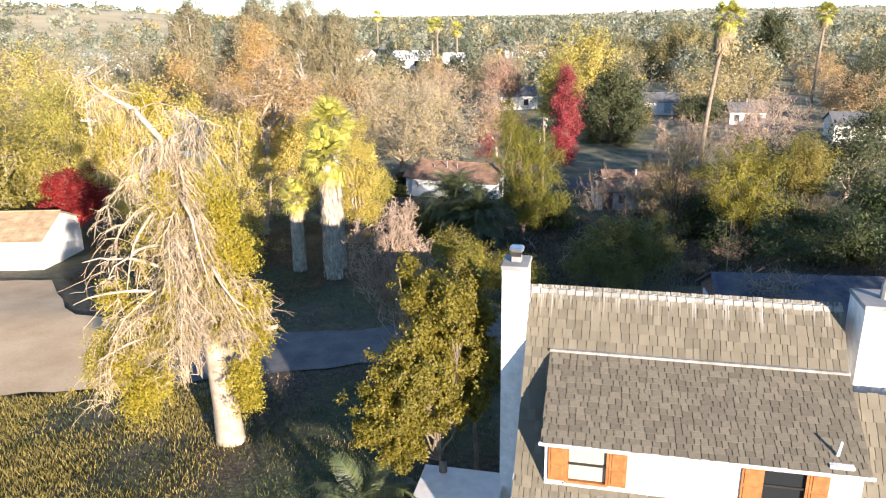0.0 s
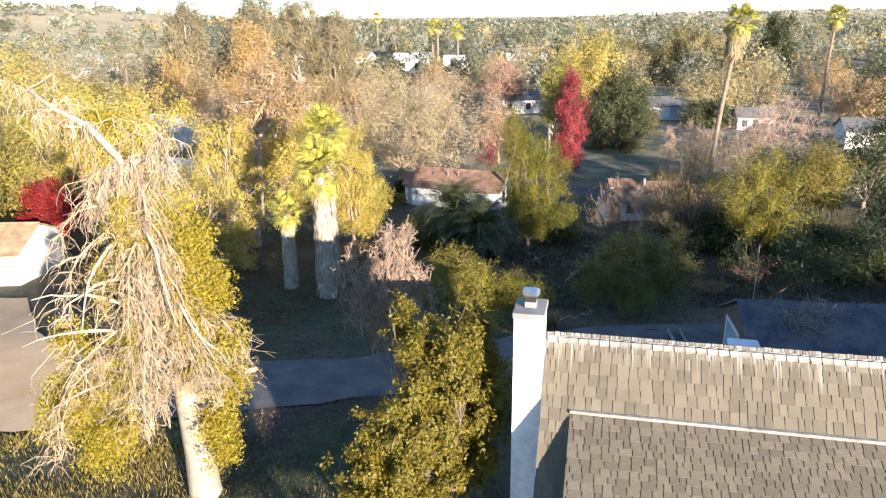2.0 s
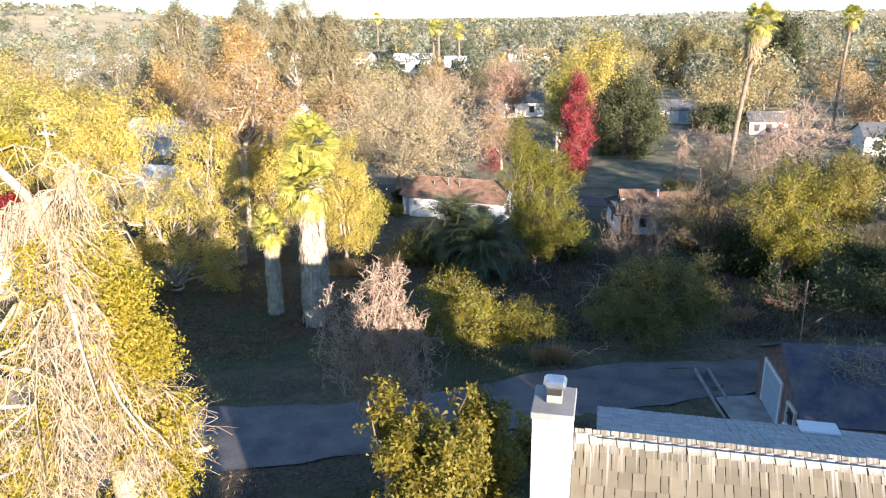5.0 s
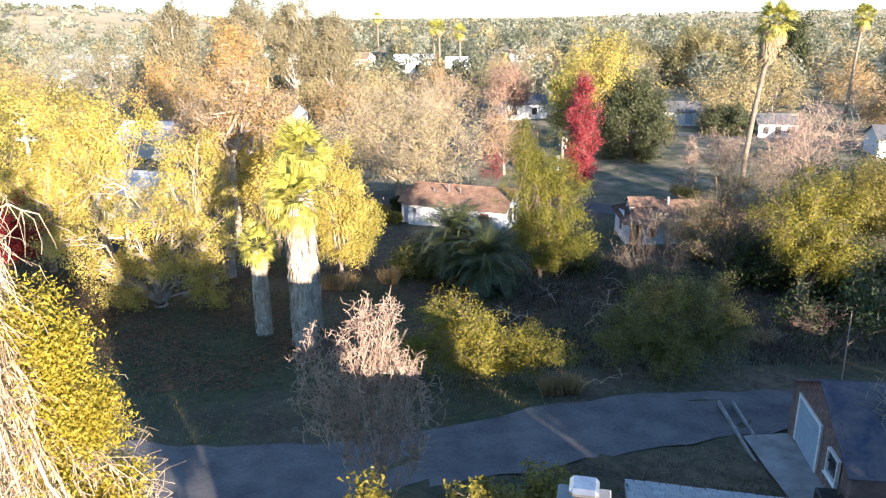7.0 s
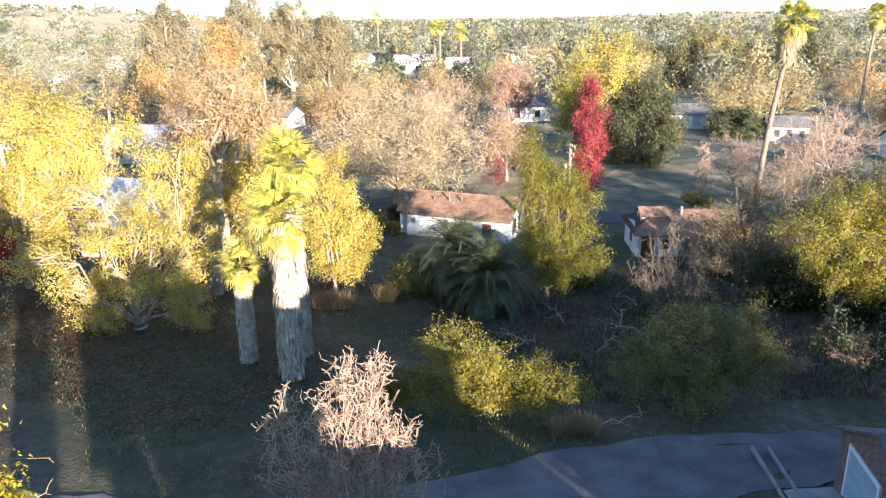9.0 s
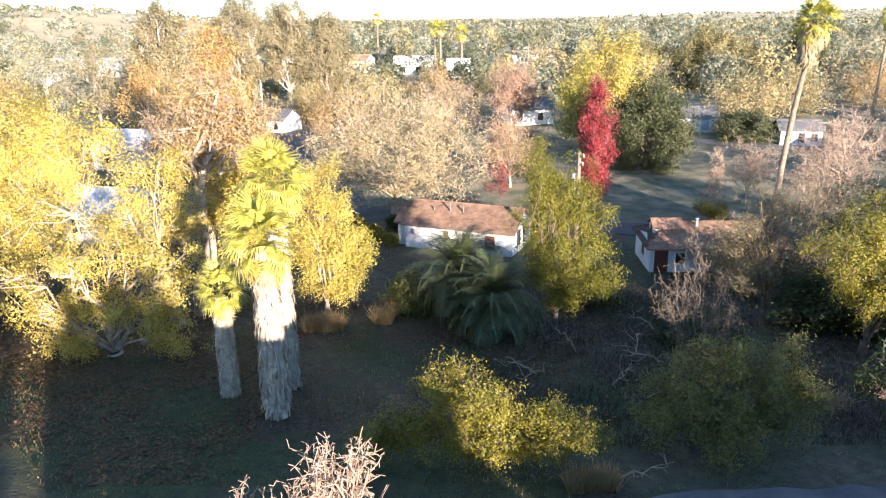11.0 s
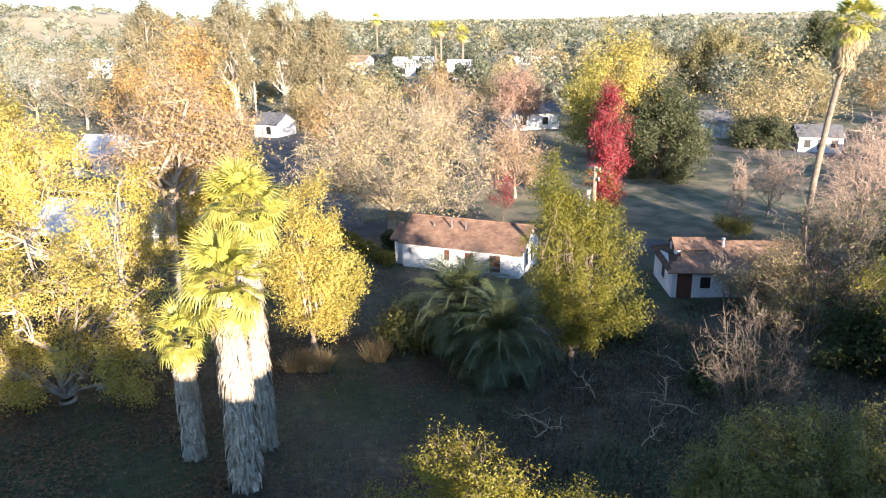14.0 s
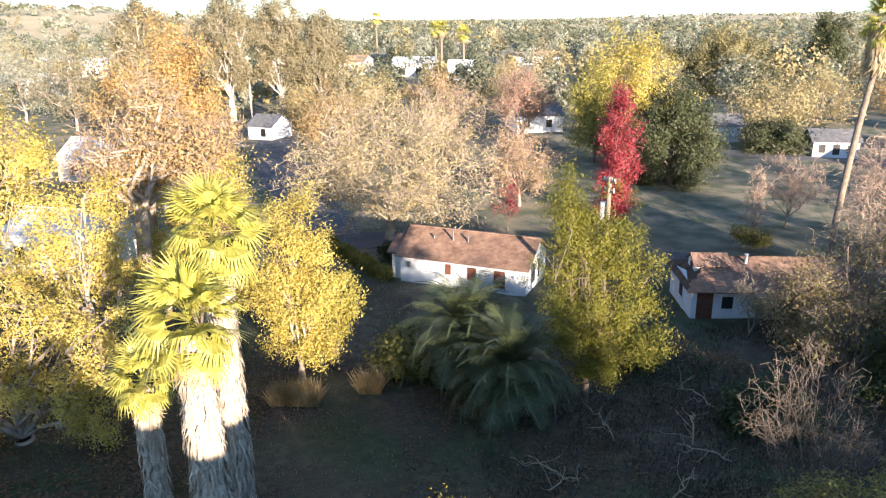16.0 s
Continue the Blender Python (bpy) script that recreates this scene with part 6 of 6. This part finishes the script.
grown("rusty_tree", 65.0, 112.0, 9.0, 6.0, "bare tree with rust-coloured twigs", M["l_rust"], 80, 0.1, 11, M["twig"], 3, 0.3, 11, 8, 1.1, 0.45, radius=0.22, n4=2)
grown("orange_shrub", 31.5, 112.0, 4.0, 2.2, "small orange tree beside the pale shed", M["l_orange"], 81, 0.3, 7, M["bark"], 5, 0.22, 9, 7, 0.7, 0.3, radius=0.1)
# the shaded thicket beside the derelict cottage
for k, (x, y, zt, rr, mt, br, lab) in enumerate(((20.8, 60.5, 3.2, 2.2, "l_rust", "twig", "brown twiggy shrub beside the derelict cottage"), (24.0, 57.5, 4.2, 2.8, "l_green", "bark", "dark evergreen shrub in the shaded thicket"), (27.5, 62.0, 6.0, 3.4, "l_oak", "bark", "dark evergreen shrub in the shaded thicket"),
                                                (21.5, 53.5, 4.2, 2.8, "l_green", "bark", "dark evergreen shrub in the shaded thicket"), (25.5, 50.0, 4.6, 3.0, "l_green", "bark", "dark evergreen shrub in the shaded thicket"), (14.0, 52.0, 2.4, 1.6, "l_green", "bark", "low dark shrub in the shade"), (9.6, 59.0, 3.0, 1.8, "l_olive", "bark", "low olive shrub beside the pepper tree"),
                                                (27.0, 45.0, 5.2, 3.0, "l_green", "bark", "dark evergreen shrub behind the garage"), (33.0, 66.0, 7.0, 4.2, "l_oak", "bark", "dark evergreen tree behind the reeds"), (-1.0, 58.0, 2.2, 1.3, "l_olive", "twig", "low scrubby shrub beside the date palm"), (33.5, 47.0, 5.0, 2.4, "l_oak", "bark", "dark evergreen shrub behind the garage"))):
    grown("thicket_shrub", x, y, zt, rr, lab, M[mt], 140 + k, 0.02, 9, M[br], 8, 0.2, 10, 7, 0.8, 0.3, "shrub", radius=0.1, group="thicket")
for k, (x, y, zt, rr) in enumerate(((-33.5, 150, 23.0, 6.0), (-26, 155, 22.5, 6.0), (-38, 160, 18, 6.0), (-19, 154, 19.0, 5.2), (-43, 138, 20.5, 4.8))):
    grown("gum_tree", x, y, zt, rr, "tall grey-green gum tree with pale forked trunks", M["l_euc"], 90 + k, 0.26, 17, M["gumbark"], 13, 0.3, 10, 7, 0.9, 0.36, radius=0.7, group="gum trees", hang=0.5, fill=0.68)
for k, (x, y, zt, rr) in enumerate(((62, 186, 15.5, 9), (50, 190, 11.5, 7), (74, 200, 11, 7))):
    grown("gum_tree", x, y, zt, rr, "broad gum tree with dull olive leaves", M["l_gum"], 100 + k, 0.1, 16, M["bark"], 9, 0.42, 11, 8, 1.2, 0.5, radius=0.4, fill=0.8, group="gum trees")
grown("conifer", 86, 190, 17.5, 4.6, "tall green conifer above the woods", M["l_oak"], 105, 0.03, 12, M["bark"], 9, 0.45, 10, 8, 1.0, 0.5, radius=0.3)
for k, (x, y, zt, rr, mt, lab) in enumerate(((-42, 94, 12, 6, "l_gold", "golden-green tree"), (-41, 84, 13, 5, "l_yellow", "bright yellow tree"), (-52, 97, 15.5, 6, "l_yellow", "bright yellow tree"), (-45, 88, 12, 6.5, "l_tan", "tan autumn tree"), (-38, 66, 9, 5, "l_gold", "golden-green tree"), (-46, 72, 15, 7, "l_gold", "golden-green tree"), (-52, 105, 13, 7, "l_rust", "rusty autumn tree"), (-60, 120, 14, 7.5, "l_tan", "tan autumn tree"),
                                              (-30, 112, 11, 5.5, "l_rust", "rusty autumn tree"), (-68, 150, 16, 8, "l_grey", "grey-green tree"), (-50, 165, 15, 7, "l_euc", "dull green tree"), (-90, 150, 14, 9, "l_tan", "tan autumn tree"), (-13, 122, 9, 5.5, "l_rust", "rusty autumn tree"), (-35, 55, 14, 5.5, "l_gold", "golden-green tree"),
                                              (-9, 138, 10, 6, "l_tan", "tan autumn tree"), (0, 148, 10, 6, "l_rust", "rusty autumn tree"), (14, 158, 11, 7, "l_tan", "tan autumn tree"), (38, 150, 12, 8, "l_euc", "olive tree"), (60, 140, 10, 7, "l_tan", "tan autumn tree"), (80, 150, 10, 8, "l_rust", "rusty autumn tree"), (75, 128, 9, 6, "l_oak", "dark green oak"), (36, 55, 4.5, 3, "l_green", "dark green shrub"), (40, 68, 7.5, 4.5, "l_oak", "dark green oak"), (52, 84, 8, 5.5, "l_oak", "dark green oak"), (90, 120, 9, 8, "l_oak", "dark green oak"), (68, 112, 12.5, 5.5, "l_oak", "dark green oak"), (79, 124, 14, 6.5, "l_oak", "dark green oak"),
                                              (-62, 90, 14, 7, "l_gold", "golden-green tree"), (-75, 120, 14, 8, "l_tan", "tan autumn tree"), (-40, 122, 13, 6, "l_orange", "orange autumn tree"), (-55, 140, 15, 7, "l_euc", "dull green tree"), (-26, 98, 9, 5, "l_tan", "tan autumn tree"), (-100, 170, 15, 9, "l_rust", "rusty autumn tree"), (-20, 140, 8, 5, "l_tan", "tan autumn tree"), (26, 140, 10, 6, "l_tan", "tan autumn tree"))):
    grown("autumn_tree", x, y, zt, rr, lab + " in the middle distance", M[mt], 170 + k, 0.08, 10, M["limbbark"], 6, 0.28, 9, 6, 1.1, 0.45, radius=0.3, fill=0.75)
# unseen trees added beyond the right end of the house, to shade the garden
for k, (x, y, zt, rr) in enumerate(((18.4, 12.5, 8.4, 2.4), (23.4, 9.0, 11.0, 3.2), (26.5, 7, 14.0, 3.8), (31, 5, 15.0, 4.6), (36, 10, 13.5, 4.5), (43, 6, 12.5, 5), (50, 10, 13, 5), (58, 8, 12, 5))):
    grown("shade_tree", x, y, zt, rr, "unseen evergreen tree added to shade the garden", M["l_oak"], 220 + k, 0.05, 10, M["bark"], 5, 0.45, 8, 6, 0.9, 0.45, radius=0.25, group="garden trees")


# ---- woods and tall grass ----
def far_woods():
    """Woods to the horizon: each crown a cluster of clumps of leaves."""
    rng = np.random.default_rng(200)
    # haze is in the leaf colours l_grey and l_wood, none in the air
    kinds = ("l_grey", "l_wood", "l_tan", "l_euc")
    v, f, n = {k: [] for k in kinds}, {k: [] for k in kinds}, {k: 0 for k in kinds}
    for y0, y1, gap, r, lumps, loose, size, flat in ((160, 330, 10.0, 4.4, 10, 430, 0.66, 0.9), (330, 700, 17, 6.6, 8, 180, 1.25, 0.7), (700, 1600, 34, 14, 6, 70, 3.0, 0.32), (1600, 3900, 85, 40, 4, 18, 7.0, 0.09)):
        y = y0
        while y < y1:
            for x in np.arange(-0.66 * y - 15, 0.66 * y + 15, gap):
                px, py = x + rng.uniform(-0.5, 0.5) * gap, y + rng.uniform(-0.5, 0.5) * gap
                hilly = py > 500 and px < -0.16 * py and px > -0.75 * py
                open_field = -48 < px < 32 and 215 < py < 262 or 20 < px < 70 and 285 < py < 330
                if open_field or rng.random() < (0.62 if hilly else 0.1):
                    continue
                rr = r * rng.uniform(0.55, 1.15)
                hh = rr * rng.uniform(0.9, 1.7) * flat
                base = np.array([px, py, gz(px, py)])
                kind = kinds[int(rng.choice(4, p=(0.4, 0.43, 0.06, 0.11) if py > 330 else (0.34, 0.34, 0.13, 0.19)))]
                a = rng.uniform(0, math.tau, lumps)
                u = (np.arange(lumps) + 0.5) / lumps
                wide = np.sqrt(np.maximum(0.05, 1 - (1.7 * u - 0.75) ** 2)) * 0.62
                mids = base + np.stack([np.cos(a) * rr * wide, np.sin(a) * rr * wide, hh * (0.25 + 1.15 * u)], 1)
                s = np.array([rr, rr, hh]) * rng.uniform(0.34, 0.52, (lumps, 1))
                d = rng.normal(size=(loose, 3))
                d /= np.linalg.norm(d, axis=1, keepdims=True)
                pick = rng.integers(0, lumps, loose)
                b, c = blades(rng, mids[pick] + d * s[pick] * rng.uniform(0.5, 1.12, (loose, 1)), size, 0.85, 0.3, outward=d, jitter=0.25)
                v[kind].append(b), f[kind].append(c + n[kind])
                n[kind] += len(b)
            y += gap
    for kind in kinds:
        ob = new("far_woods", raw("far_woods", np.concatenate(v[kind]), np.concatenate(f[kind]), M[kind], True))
        tagged(ob, {"l_grey": "oak woods to the horizon, grey-green paled for distance haze", "l_wood": "dark green oak woods to the horizon, slightly paled for haze", "l_tan": "tan autumn woods in the distance", "l_euc": "dull olive woods in the distance"}[kind], "woods", kind="stuff")


far_woods()


def tall_grass(name, n, x0, x1, y0, y1, material, label, size, seed, patchy=0.5, fade=0.0):
    rng = np.random.default_rng(seed)
    x, y = rng.uniform(x0, x1, n), rng.uniform(y0, y1, n)
    wave = np.sin(x * 0.9 + seed) * np.sin(y * 0.8 + 2 * seed) + 0.6 * np.sin(x * 0.31 + y * 0.27 + seed)
    keep = wave > rng.normal(size=n) * 0.5 + patchy - 0.5
    if fade:
        keep &= np.minimum(np.minimum(x - x0, x1 - x), y - y0) / fade > rng.random(n)
    mid_n, mid_f = np.interp(x, [-32, -16.5, -7, 0.7, 4.6, 9.6, 24], [25.5, 26.9, 28.6, 30.6, 31.5, 32.7, 34.5]), np.interp(x, [-32, -24, -15, -11.5, -4, 0.7, 5.4, 9, 24], [43, 44, 40, 33.4, 33.3, 34.3, 36.1, 36.9, 37.5])
    keep &= (y < mid_n - 0.1) | (y > mid_f + 0.1)
    keep &= ~((x > 11) & (y < 34) & (y > 26)) & ~((x > 2) & (y < 23)) & ~((x < -24) & (y > 44) & (y < 52))
    x, y = x[keep], y[keep]
    n = len(x)
    z = ground_z(x, y)
    h = size * rng.uniform(0.4, 1.3, n)
    a = rng.uniform(0, math.tau, n)
    lean = rng.normal(size=(n, 2)) * 0.35 * h[:, None]
    s = np.stack([np.cos(a), np.sin(a)], 1) * (0.012 + size * 0.035)
    v = np.stack([np.stack([x - s[:, 0], y - s[:, 1], z - 0.02], 1), np.stack([x + s[:, 0], y + s[:, 1], z - 0.02], 1), np.stack([x + lean[:, 0], y + lean[:, 1], z + h], 1)], 1).reshape(-1, 3)
    ob = new(name, raw(name, v, np.arange(3 * n).reshape(-1, 3), material))
    return tagged(ob, label, "grass", kind="stuff")


def fallen_leaves(n, x0, x1, y0, y1, label, seed):
    rng = np.random.default_rng(seed)
    x, y = rng.uniform(x0, x1, n), rng.uniform(y0, y1, n)
    keep = np.sin(x * 0.7 + seed) * np.sin(y * 0.6) + rng.normal(size=n) * 0.5 > -0.2
    far_edge = np.interp(x, [-32, -24, -15, -11.5, -4, 0.7, 5.4, 9, 24], [43, 44, 40, 33.4, 33.3, 34.3, 36.1, 36.9, 37.5])
    keep &= (y > far_edge + 0.2) & ~((x < -24) & (y > 44) & (y < 52))
    x, y = x[keep], y[keep]
    at = np.stack([x, y, ground_z(x, y) + rng.uniform(0.04, 0.1, len(x))], 1)
    v, f = blades(rng, at, 0.16, 0.75, up=2.2, jitter=0.5)
    return tagged(new("fallen_leaves", raw("fallen_leaves", v, f, M["fallen"])), label, "leaves", kind="stuff")


tall_grass("grass", 90000, -26, 14, 15, 68, M["grass"], "short green grass over the banks", 0.16, 5, 0.2)
tall_grass("dry_grass", 45000, -26, 22, 15, 72, M["drygrass"], "dry tan grass tufts among leaf litter", 0.15, 9, 0.9)
tall_grass("grass", 60000, -22, 2, 13.5, 27.5, M["grass"], "short green grass over the near lawn", 0.1, 7, 0.0)
# sun-tinted blades, laid only over the lit left part of the lawn
tall_grass("dry_grass", 84000, -25, -7.2, 10.5, 27.5, M["lawn"], "dry grass over the near lawn, sunlit gold put in its colour", 0.2, 8, 0.1, 2.5)
tall_grass("dry_grass", 900, -3.3, -2.3, 55.4, 56.2, M["drygrass"], "upright tuft of tall tan grass", 0.9, 14, -3)
tall_grass("dry_grass", 1500, -7.2, -5.0, 54.2, 55.4, M["drygrass"], "upright tuft of tall tan grass", 0.8, 15, -3)
tall_grass("dry_grass", 1200, 4.6, 6.2, 36.9, 37.6, M["drygrass"], "upright tuft of tall tan grass", 0.7, 16, -3)
# weeds over the shaded garden, coloured dark to deepen that shade
tall_grass("brush", 44000, 2, 34, 40, 64, M["brush"], "dead weeds and brush, darkened to deepen the shaded garden", 0.3, 21, -0.2)
fallen_leaves(26000, -26, -7, 38, 60, "brown fallen leaves under the yellow trees", 31)
fallen_leaves(9000, -1, 16, 42, 60, "brown fallen leaves in the shaded garden", 32)
tall_grass("reeds", 5000, 24.6, 29.2, 49.5, 52.5, M["drygrass"], "tall stand of dry tan reeds", 2.8, 12, -2)


# ---- poles and wires ----
def utility_pole(x, y, z_top, label, arms=((0.5, 1.2),), turn=-15, material=None, can=False):
    z0 = gz(x, y)
    h = z_top - z0
    p = thing("utility_pole", pose(x, y, z0, 0, 0, turn), label, "pole", "utility poles")
    part("post", tube([(0, 0, -0.3), (0, 0, h * 0.5), (0, 0, h)], [0.17, 0.15, 0.12], 10), material or M["pole"], p)
    for down, half in arms:
        arm = part("crossarm", box((-half, -0.06, h - down - 0.06), (half, 0.06, h - down + 0.06), bevel=0.01), material or M["pole"], p)
        for k in (-0.85, -0.4, 0.4, 0.85):
            part("insulator", tube([(k * half, 0, h - down + 0.05), (k * half, 0, h - down + 0.2)], [0.05, 0.035], 6), M["white"], arm)
    if can:
        part("transformer", tube([(-0.35, 0, h - 2.6), (-0.35, 0, h - 1.5)], [0.22, 0.22], 12), M["white"], p, "pale grey transformer can")
    return p


utility_pole(9.9, 64.3, 9.0, "wooden utility pole with crossarms and pale transformer", ((0.25, 0.5), (0.8, 0.42)), turn=-62, can=True)
utility_pole(-29.5, 63.5, 11.0, "pale weathered utility pole with crossarm", ((0.4, 1.0), (1.6, 0.8)), material=M["palepole"])
utility_pole(-31.0, 153, 11.5, "tall pale utility pole", ((0.5, 0.6),), material=M["palepole"])
utility_pole(24.0, 205, 10.5, "far wooden utility pole with crossarm", ((0.5, 1.0),))
utility_pole(70.0, 190, 10.0, "far wooden utility pole with crossarm", ((0.5, 1.0),))


def wire(a, b, sag, label="thin dark overhead wire"):
    t = np.linspace(0, 1, 25)
    pts = [(a[0] + (b[0] - a[0]) * u, a[1] + (b[1] - a[1]) * u, a[2] + (b[2] - a[2]) * u - sag * 4 * u * (1 - u)) for u in t]
    w = tagged(new("wire"), label, "wire", "overhead wires")
    w.location = pts[0]
    loc = [tuple(c - d for c, d in zip(p, pts[0])) for p in pts]
    part("strand", tube(loc, [0.02] * 25, 5), M["dark"], w)


for dz in (0.0, 0.22, 0.44):
    wire((-29.5, 63.5, 6.6 - dz), (9.9, 64.3, 6.6 - dz), 0.35)
    wire((9.9, 64.3, 6.6 - dz), (75, 62, 6.2 - dz), 0.6)
wire((-2.2, 72.5, 2.3), (-22, 66, 6.0), 0.9)

# the plan was drawn smaller than life: bring all of it to true size
for ob in [o for o in scene.objects if o.parent is None and o.type in {"MESH", "EMPTY"}]:
    ob.matrix_world = Matrix.Scale(PLAN, 4) @ ob.matrix_world
